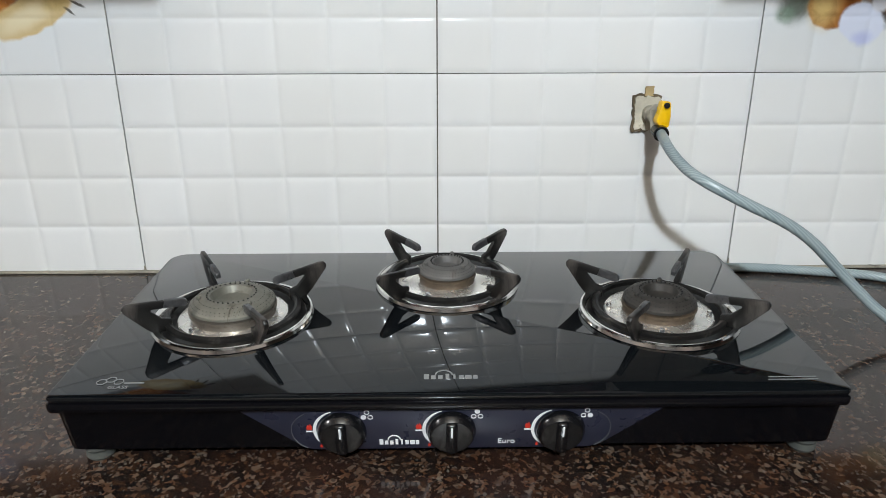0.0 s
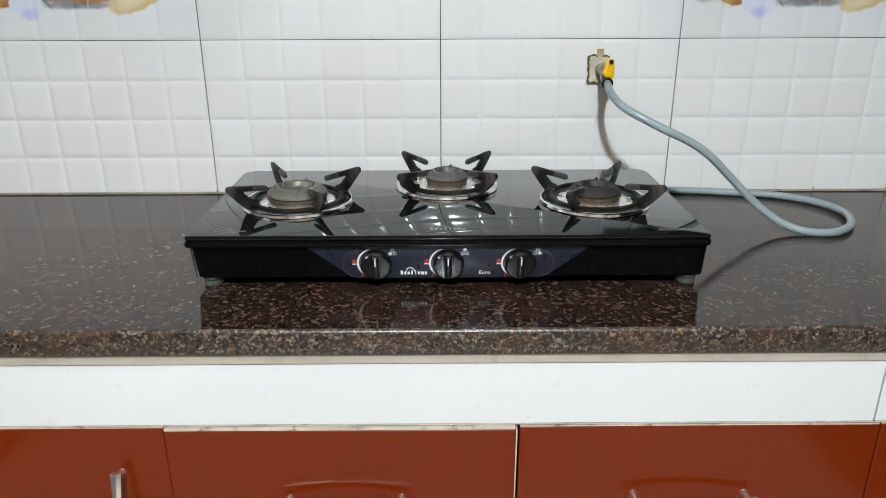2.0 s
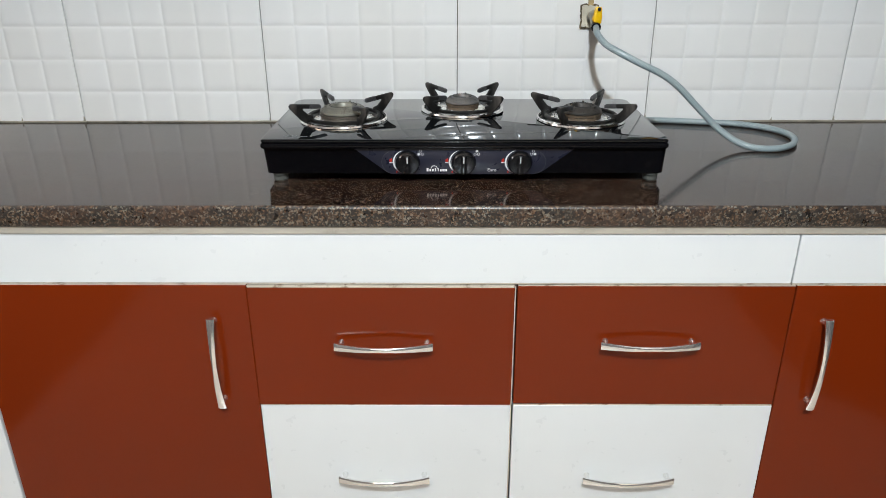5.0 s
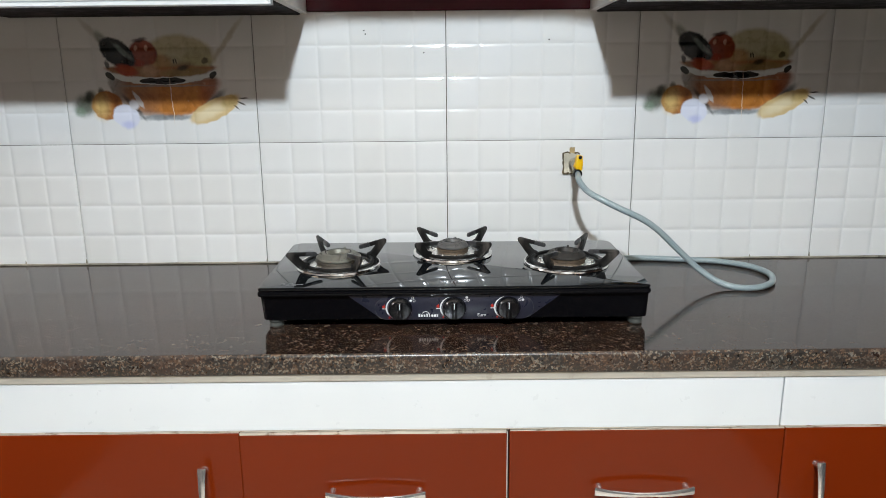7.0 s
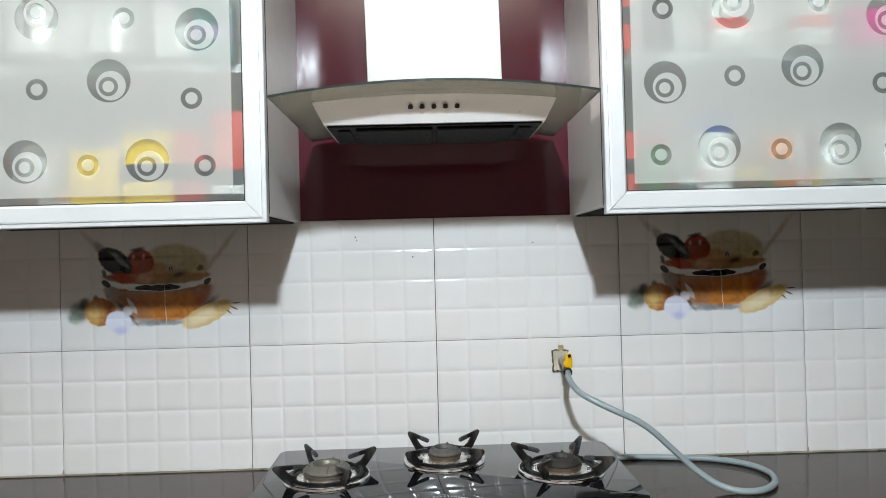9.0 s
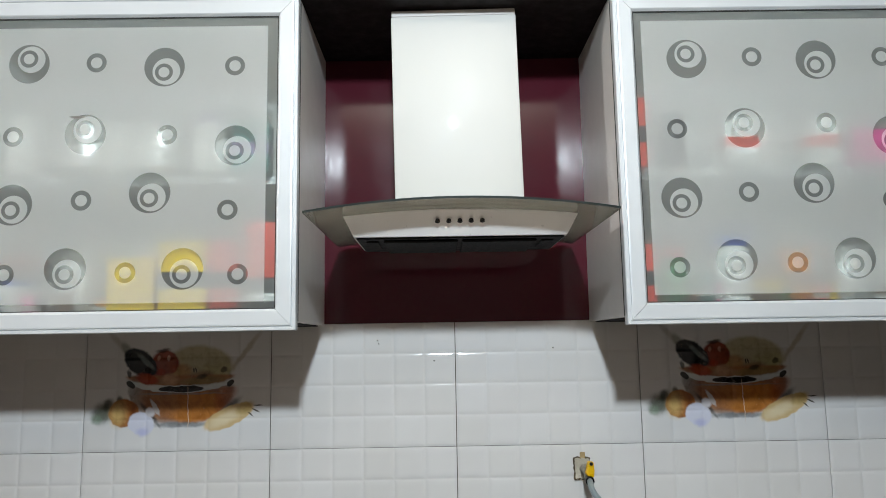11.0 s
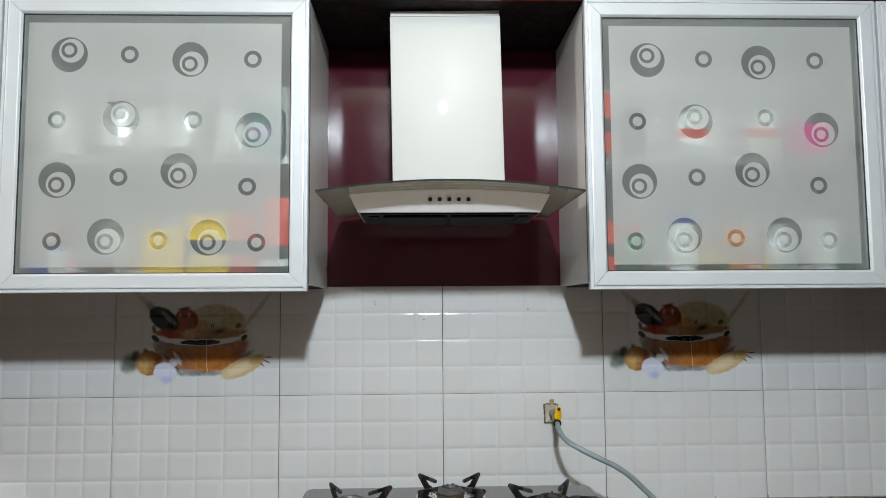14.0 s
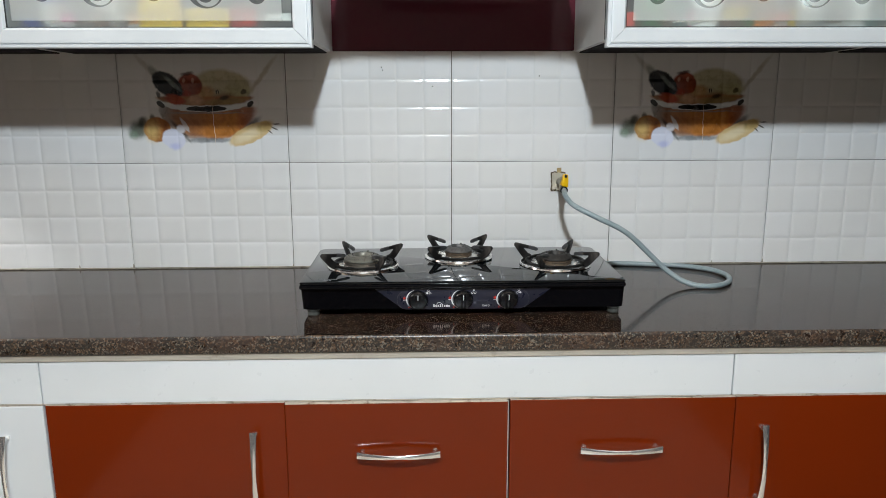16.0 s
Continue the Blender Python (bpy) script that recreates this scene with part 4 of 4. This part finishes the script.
def wall_cabinet(x0, x1, rings, label, name_of_glass, outer, strip=(0.016, 0.027)):
    ob = thing("wall_cabinet", pose(x0, 0, CAB_LOW), label, "cabinet", "wall cabinets")
    w, h, f = x1 - x0, CAB_HIGH - CAB_LOW, CAB_Y + 0.022
    for a in (0.001, w - 0.017):
        part("side_panel", box(a, a + 0.016, f, 0.006, 0.017, h, 0.0008, 1), CREAM, ob, "cream laminate side")
    # Thin dark strips added to draw the shaded seam behind the door.
    for a in (0.0004, w - 0.0012):
        part("door_seam_strip", box(a, a + 0.0008, CAB_Y + 0.0203, CAB_Y + 0.0250, 0.018, h - 0.002), RUBBER, ob, "dark strip added for the seam behind the door")
    part("bottom_panel", box(0.017, w - 0.017, f, 0.006, 0.018, 0.033), WHITE, ob)
    # Sheet with the shade below the cabinet painted into its colour.
    part("underside", box(0.0175, w - 0.0175, f + 0.001, 0.005, 0.0142, 0.0177), SHADE_BOARD, ob, "cabinet underside with shade painted near black")
    part("top_panel", box(0.017, w - 0.017, f, 0.006, h - 0.018, h - 0.002), WHITE, ob)
    part("inner_back", box(0.017, w - 0.017, -0.004, 0.005, 0.033, h - 0.018), CREAM, ob)
    part("shelf", box(0.0172, w - 0.0172, f + 0.055, -0.005, 0.310, 0.326), WHITE, ob)
    rim = 0.043
    leaf = part("door", box(0.002, w - 0.002, 0.012, 0.020, 0.002, 0.006), ALUMINIUM, ob, at=pose(0, CAB_Y, 0))
    corners = [(0.001, 0.0), (w - 0.001, 0.0), (w - 0.001, h), (0.001, h)]
    inner = [(rim, rim), (w - rim, rim), (w - rim, h - rim), (rim, h - rim)]
    for i in range(4):
        j = (i + 1) % 4
        (ax, az), (bx, bz), (cx, cz), (dx, dz) = corners[i], corners[j], inner[j], inner[i]
        length = math.hypot(bx - ax, bz - az)
        ux, uz = (bx - ax) / length * 0.0005, (bz - az) / length * 0.0005

        def across(q):
            """The two ends of a line along the rail, q of its width in from the outside, kept apart at the mitres."""
            return (ax + (dx - ax) * q + ux, az + (dz - az) * q + uz), (bx + (cx - bx) * q - ux, bz + (cz - bz) * q - uz)

        bm = bmesh.new()
        lo = [bm.verts.new((p[0], 0.020, p[1])) for p in (*across(0.0), *across(1.0)[::-1])]
        rows = []
        for q, y in ((0.0, 0.0030), (0.03, 0.0012), (0.17, 0.0012), (0.185, 0.0040), (0.215, 0.0040), (0.23, 0.0006), (0.30, 0.0), (0.88, 0.0), (0.92, 0.0012), (1.0, 0.0060)):
            rows.append([bm.verts.new((p[0], y, p[1])) for p in across(q)])
        for r0, r1 in zip(rows, rows[1:]):
            bm.faces.new((r0[0], r0[1], r1[1], r1[0]))
        bm.faces.new((lo[0], lo[1], rows[0][1], rows[0][0])), bm.faces.new((rows[-1][0], rows[-1][1], lo[2], lo[3]))
        bm.faces.new(lo), bm.faces.new((lo[1], lo[2], *[r[1] for r in rows[::-1]])), bm.faces.new((lo[0], lo[3], *[r[0] for r in rows[::-1]]))
        part("rail", bm, ALUMINIUM, leaf, "satin aluminium frame rail with mitred ends", smooth=None)
    for u0, u1, v0, v1 in ((rim, w - rim, rim, rim + 0.002), (rim, w - rim, h - rim - 0.002, h - rim), (rim, rim + 0.002, rim + 0.002, h - rim - 0.002), (w - rim - 0.002, w - rim, rim + 0.002, h - rim - 0.002)):
        part("glazing_seal", box(u0, u1, 0.0062, 0.0088, v0, v1), RUBBER, leaf, "dark seal round the glass")
    part("hinge", box(rim + 0.002 if outer < 0 else w - rim - 0.020, rim + 0.020 if outer < 0 else w - rim - 0.002, 0.016, 0.060, 0.318, 0.352, 0.003, 1), GREY_METAL, leaf, "dark metal hinge")
    gw, gh = w - 2 * rim + 0.008, h - 2 * rim + 0.008
    pane = box(0, gw, 0.0, 0.004, 0, gh)
    pane.faces.ensure_lookup_table()
    for fc in pane.faces:
        fc.material_index = 0 if fc.calc_center_median().y < 0.0005 else 1
    glass = part("glass_pane", pane, [frosted(name_of_glass, [(u - x0 - rim + 0.004, v - CAB_LOW - rim + 0.004, s) for u, v, s in rings], gw, gh, strip), CLEAR], leaf, "frosted glass with clear rings", smooth=None, at=pose(rim - 0.004, 0.009, rim - 0.004))
    return ob


CLEAR = clear_glass("clear_pane", (0.95, 0.97, 0.96))
LEFT_RINGS = [(-0.875, 1.992, -1), (-0.737, 1.993, 0), (-0.597, 1.982, 1), (-0.452, 1.983, 0), (-0.899, 1.838, 0), (-0.753, 1.841, -1), (-0.587, 1.838, 0), (-0.448, 1.814, 1), (-0.894, 1.697, 1),
              (-0.755, 1.704, 0), (-0.618, 1.718, 1), (-0.461, 1.681, 0), (-0.901, 1.556, 0), (-0.780, 1.566, 1), (-0.661, 1.557, 0), (-0.548, 1.563, 1), (-0.438, 1.551, 0)]
RIGHT_RINGS = [(0.483, 1.985, -1), (0.619, 1.988, 0), (0.752, 1.980, 1), (0.890, 1.985, 0), (0.455, 1.836, 0), (0.594, 1.836, -1), (0.763, 1.845, 0), (0.898, 1.816, 1), (0.456, 1.692, 1),
               (0.593, 1.702, 0), (0.727, 1.719, 1), (0.885, 1.682, 0), (0.444, 1.551, 0), (0.559, 1.564, 1), (0.681, 1.557, 0), (0.797, 1.564, 1), (0.903, 1.551, 0)]
wall_cabinet(-1.025, -0.319, LEFT_RINGS, "wall cabinet with an aluminium-framed frosted glass door", "frosted_glass", -1)
wall_cabinet(0.331, 1.040, RIGHT_RINGS, "wall cabinet with an aluminium-framed frosted glass door", "frosted_glass_two", 1, (0.021, 0.022))
wall_cabinet(-1.712, -1.029, LEFT_RINGS[:1], "wall cabinet with an aluminium-framed frosted glass door", "frosted_glass_three", -1)
wall_cabinet(1.044, 1.722, RIGHT_RINGS[:1], "wall cabinet with an aluminium-framed frosted glass door", "frosted_glass_four", 1)

# ---- what stands in the wall cabinets ----


def paint(name, colour, rough=0.4, metal=0.0):
    return surface(name, colour, rough, metal, vary=0.12, grain=45)


def jar(x, y, z, r, h, body, lid, label):
    ob = thing("jar", pose(x, y, z), label, "jar", "jars in the cabinets")
    part("body", lathe([(0, 0), (r * 0.92, 0), (r, 0.006), (r, h * 0.80), (r * 0.86, h * 0.86), (r * 0.86, h * 0.88), (0, h * 0.88)], 28), body, ob)
    part("lid", lathe([(0, h * 0.855), (r * 0.93, h * 0.86), (r * 0.95, h * 0.98), (r * 0.88, h), (0, h)], 28), lid, ob)


def carton(x, y, z, w, d, h, body, label, band=None, turn=0):
    ob = thing("packet", pose(x, y, z, 0, 0, turn), label, "packet", "packets in the cabinets")
    part("box", box(-w / 2, w / 2, -d / 2, d / 2, 0, h, 0.003, 2), body, ob)
    if band:
        part("band", box(-w / 2 - 0.0006, w / 2 + 0.0006, -d / 2 - 0.0006, d / 2 + 0.0006, h * 0.35, h * 0.58), band, ob)


def vessel(x, y, z, r, h, label):
    ob = thing("steel_vessel", pose(x, y, z), label, "vessel", "steel vessels in the cabinets")
    part("bowl", lathe([(0, 0), (r * 0.80, 0), (r * 0.97, h * 0.12), (r, h * 0.6), (r * 0.97, h * 0.9), (r * 1.06, h), (r * 1.03, h), (r * 0.93, h * 0.9), (r * 0.93, h * 0.2), (0, h * 0.1)], 32), STEEL, ob)


JY = paint("yellow_pack", (0.88, 0.58, 0.005))
JR = paint("red_pack", (0.70, 0.05, 0.02))
JB = paint("blue_pack", (0.02, 0.08, 0.45))
JW = paint("white_pack", (0.78, 0.77, 0.75))
JF = paint("matt_white_plastic", (0.62, 0.61, 0.58), 0.75)
JK = paint("black_pack", (0.012, 0.012, 0.014))
JG = paint("green_pack", (0.04, 0.20, 0.06))
JP = paint("pink_pack", (0.75, 0.05, 0.28))
JO = paint("orange_pack", (0.75, 0.25, 0.03))
JN = paint("brown_pack", (0.20, 0.10, 0.05))
JM = paint("mauve_pack", (0.33, 0.27, 0.42))
JT = paint("teal_pack", (0.10, 0.24, 0.22))
LOW, MID = CAB_LOW + 0.0332, CAB_LOW + 0.3262
NEAR = CAB_Y + 0.062
carton(-0.655, NEAR - 0.014, LOW, 0.095, 0.05, 0.118, JY, "yellow food packet on the cabinet floor")
carton(-0.552, NEAR - 0.014, LOW, 0.096, 0.05, 0.150, JY, "yellow food box with a dark band", JK)
carton(-0.385, NEAR - 0.005, LOW + 0.072, 0.085, 0.06, 0.115, JR, "red box standing on a black tin")
carton(-0.475, NEAR, LOW, 0.055, 0.05, 0.150, JR, "red packet with a black band", JK)
carton(-0.385, NEAR - 0.005, LOW, 0.085, 0.07, 0.072, JK, "black tin on the cabinet floor", JW)
jar(-0.895, NEAR, LOW, 0.034, 0.075, JW, JB, "white jar with a blue lid")
jar(-0.780, NEAR + 0.035, LOW, 0.050, 0.135, JF, JF, "large white jar with a white lid")
jar(-0.930, NEAR + 0.09, LOW, 0.036, 0.130, JN, JR, "brown jar with a red lid")
vessel(-0.770, NEAR + 0.01, MID, 0.062, 0.115, "shining steel vessel on the shelf")
vessel(-0.625, NEAR + 0.02, MID, 0.065, 0.100, "shining steel vessel on the shelf")
# Added jar: its white stands for the vessels' glow behind the frosted glass.
jar(-0.695, NEAR - 0.012, MID, 0.028, 0.105, JW, JW, "white jar added for the bright glow of the steel vessels")
jar(-0.510, NEAR, MID, 0.036, 0.120, JW, JM, "white jar with a mauve lid")
carton(-0.425, NEAR, MID, 0.075, 0.05, 0.110, JT, "teal and mauve box on the shelf", JM)
jar(-0.900, NEAR + 0.02, MID, 0.045, 0.130, JW, JW, "white jar with a white lid")
carton(0.385, NEAR - 0.01, LOW, 0.035, 0.05, 0.130, JR, "red packet on the cabinet floor", JK)
jar(0.440, NEAR, LOW, 0.032, 0.120, JG, JR, "green jar with a red lid")
jar(0.560, NEAR, LOW, 0.045, 0.145, JW, JB, "white jar with a blue lid")
carton(0.630, NEAR, LOW, 0.050, 0.05, 0.090, JN, "brown food packet on the cabinet floor", JY)
carton(0.690, NEAR, LOW, 0.060, 0.05, 0.120, JO, "orange food packet on the cabinet floor", JN)
vessel(0.800, NEAR, LOW, 0.050, 0.120, "shining steel vessel on the cabinet floor")
jar(0.905, NEAR, LOW, 0.040, 0.135, JW, JW, "white jar with a white lid")
carton(0.500, NEAR - 0.01, LOW, 0.035, 0.04, 0.065, JT, "small teal packet on the cabinet floor", JW)
carton(0.385, NEAR, MID, 0.035, 0.05, 0.150, JR, "red packet on the shelf", JK)
jar(0.452, NEAR - 0.02, MID, 0.030, 0.105, JK, JK, "black jar on the shelf")
carton(0.595, NEAR, MID, 0.075, 0.05, 0.105, JW, "white box with red ends on the shelf", JR)
carton(0.765, NEAR, MID, 0.070, 0.05, 0.105, JW, "white and red box on the shelf", JR)
carton(0.880, NEAR, MID, 0.100, 0.05, 0.075, JP, "pink box on the shelf")
jar(0.680, NEAR + 0.06, MID, 0.040, 0.120, JW, JW, "white jar on the shelf")

for i, (x, w, mat, tone) in enumerate(((-0.945, 0.030, JB, "blue"), (-0.860, 0.026, JP, "pink"), (-0.790, 0.024, JN, "brown"), (-0.712, 0.030, JO, "orange"), (0.475, 0.024, JN, "brown"), (0.530, 0.020, JP, "pink"),
                                        (0.662, 0.020, JG, "green"), (0.735, 0.028, JR, "red"), (0.765, 0.022, JY, "yellow"), (0.855, 0.026, JN, "brown"), (0.945, 0.026, JT, "teal"))):
    carton(x, CAB_Y + 0.040, LOW, w, 0.022, 0.036 + 0.006 * (i % 3), mat, "small " + tone + " sachet on the cabinet floor", JW if i % 2 else None)

# ---- cooker hood ----
hood = thing("cooker_hood", pose(0.005, 0, 1.605), "steel cooker hood with a curved glass canopy and ivory duct", "cooker hood")


def canopy(grow=0.0, z0=0.0, z1=0.0042):
    """A glass plate with a bowed front edge, arched a little across."""
    bm = bmesh.new()
    n = 32
    top, low = [], []
    for j in range(7):
        rt, rl = [], []
        for i in range(n + 1):
            t = -1 + 2 * i / n
            x = 0.287 * t
            front = -0.500
            y = front + (-0.03 - front) * j / 6
            z = 0.0625 - 0.0235 * t * t
            rt.append(bm.verts.new((x, y, z + z1)))
            rl.append(bm.verts.new((x, y, z + z0)))
        top.append(rt), low.append(rl)
    for j in range(6):
        for i in range(n):
            bm.faces.new((top[j][i], top[j][i + 1], top[j + 1][i + 1], top[j + 1][i]))
            bm.faces.new((low[j][i], low[j + 1][i], low[j + 1][i + 1], low[j][i + 1]))
    for i in range(n):
        for j in (0, 6):
            f = bm.faces.new((low[j][i], low[j][i + 1], top[j][i + 1], top[j][i]))
            f.material_index = 1
    for j in range(6):
        for i in (0, n):
            f = bm.faces.new((low[j][i], low[j + 1][i], top[j + 1][i], top[j][i]))
            f.material_index = 1
    return bm


part("canopy", canopy(), [HOOD_GLASS, HOOD_EDGE], hood, "smoky curved glass canopy")


def hood_body():
    """The steel box under the glass: a leaning, bowed front that narrows downwards."""
    bm = bmesh.new()
    n = 20
    rows = []
    for half, front, bow, z, arch in ((0.206, -0.402, 0.0, 0.0080, 0.0), (0.2225, -0.432, 0.0, 0.0430, 0.0115), (0.2215, -0.432, 0.0, 0.0440, 0.0115), (0.214, -0.415, 0.0, 0.0440, 0.0117), (0.214, -0.415, 0.0, 0.0455, 0.0140)):
        row = [bm.verts.new((half * (-1 + 2 * i / n), front - bow * (1 - (-1 + 2 * i / n) ** 2), z + arch * (1 - (-1 + 2 * i / n) ** 2))) for i in range(n + 1)]
        back = -0.20 if z < 0.01 else -0.03
        row += [bm.verts.new((half, back, z)), bm.verts.new((-half, back, z))]
        rows.append(row)
    m = n + 3
    for a, b in zip(rows, rows[1:]):
        for i in range(m):
            bm.faces.new((a[i], a[(i + 1) % m], b[(i + 1) % m], b[i]))
    bm.faces.new(rows[0]), bm.faces.new(rows[-1])
    return bm


part("body", hood_body(), HOOD_STEEL, hood, "satin steel hood body", smooth=30)
# Underside, filters and lenses carry the hood's shade in their colours.
part("underside", box(-0.202, 0.202, -0.395, -0.204, 0.0046, 0.0077, 0.001, 1), SHADE_STEEL, hood, "greasy underside with shade painted near black")
for a in (-0.150, 0.004):
    part("filter", box(a, a + 0.146, -0.380, -0.215, -0.0010, 0.0044, 0.002, 1), FILTER, hood, "greasy metal mesh filter with shade painted in")
for a in (-0.185, 0.160):
    part("lamp_lens", box(a, a + 0.025, -0.370, -0.270, 0.0010, 0.0044, 0.002, 1), FILTER, hood)
for k in range(5):
    x = -0.044 + 0.0213 * k
    t = x / 0.218
    part("button", lathe([(0, 0.006), (0.0028, 0.0055), (0.0043, 0.004), (0.0046, 0.0), (0.005, 0.0)], 18), DARK_BUTTON, hood, "small round push button", at=pose(x, -0.4238, 0.0330, 90 - 36))
LEANING = pose(0.0051, 0, 0, 0, -0.93, 0)
part("duct", box(-0.136, 0.137, -0.285, -0.006, 0.058, 0.5125, 0.003, 2), IVORY, hood, "ivory enamelled duct cover", at=LEANING)
part("duct_collar", box(-0.1345, 0.1355, -0.2835, -0.006, 0.5130, 0.5265, 0.001, 1), CREAM, hood, "narrow upper length of the duct", at=LEANING)

# ---- wall tiles ----


def pillow_tile():
    """A tile 0.45 by 0.30 m with six by four shallow cushions."""
    bm = bmesh.new()
    gap = 0.0010
    steps = (0.0, 0.025, 0.055, 0.10, 0.20, 0.35, 0.5, 0.65, 0.80, 0.90, 0.945, 0.975)
    us = [(k + q) / 6 for k in range(6) for q in steps] + [1.0]
    vs = [(k + q) / 4 for k in range(4) for q in steps] + [1.0]
    nu, nv = len(us) - 1, len(vs) - 1
    grid = []
    for v in vs:
        row = []
        for u in us:
            a, b = (u * 6) % 1.0, (v * 4) % 1.0
            e = min(min(a, 1 - a), min(b, 1 - b)) * 0.075
            lift = 0.0016 * (1 - math.exp(-(e / 0.0046) ** 1.5)) + 0.0002 * (1 - (2 * a - 1) ** 2) + 0.00035 * (1 - (2 * b - 1) ** 2)
            row.append(bm.verts.new((gap + (0.45 - 2 * gap) * u, 0.0025 - lift, 0.0006 + (0.2985 - 0.0012) * v)))
        grid.append(row)
    for j in range(nv):
        for i in range(nu):
            bm.faces.new((grid[j][i], grid[j][i + 1], grid[j + 1][i + 1], grid[j + 1][i]))
    rim = [grid[0][i] for i in range(nu)] + [grid[j][nu] for j in range(nv)] + [grid[nv][i] for i in range(nu, 0, -1)] + [grid[j][0] for j in range(nv, 0, -1)]
    back = [bm.verts.new((v.co.x, 0.0072, v.co.z)) for v in rim]
    for i in range(len(rim)):
        k = (i + 1) % len(rim)
        bm.faces.new((rim[i], back[i], back[k], rim[k]))
    return bm


PLAIN_TILE = mesh_from(pillow_tile(), "tile", GLAZE, 60)
DECOR_TILE = mesh_from(pillow_tile(), "tile", PRINTED, 60)
for row in range(2):
    for col in range(-5, 5):
        decor = row == 1 and col in (-2, 1)
        tile = new("tile", DECOR_TILE if decor else PLAIN_TILE)
        tile.parent = WALL
        tile.location = (0.45 * col, 0.0, 0.8615 + 0.2985 * row)
        if decor:
            tagged(tile, "white wall tile printed with a bowl of vegetables")

# nail holes left in the tiles
for x, z in ((-0.190, 1.416), (-0.187, 1.408), (-0.052, 1.365), (0.240, 1.392)):
    part("nail_hole", lathe([(0, 0), (0.0018, 0.0), (0.0014, 0.0010), (0, 0.0012)], 8), DARK_HOLE, WALL, "small dark nail hole", at=pose(x, 0.0005, z, 90))

# grime drips where the tile joints meet the worktop
for x, w, h in ((-1.052, 0.0022, 0.011), (-0.9005, 0.0030, 0.014), (-0.4505, 0.0022, 0.010), (0.4505, 0.0030, 0.016), (0.752, 0.0020, 0.009), (0.9005, 0.0028, 0.013)):
    drip = part("grime_drip", lathe([(0, 0), (w, 0.001), (w * 0.8, h * 0.35), (w * 0.45, h * 0.8), (0, h)], 10), GRIME, WALL, "dark grime at the foot of a joint", at=pose(x, 0.0005, top_at(0) + 0.002))
    drip.scale.y = 0.35
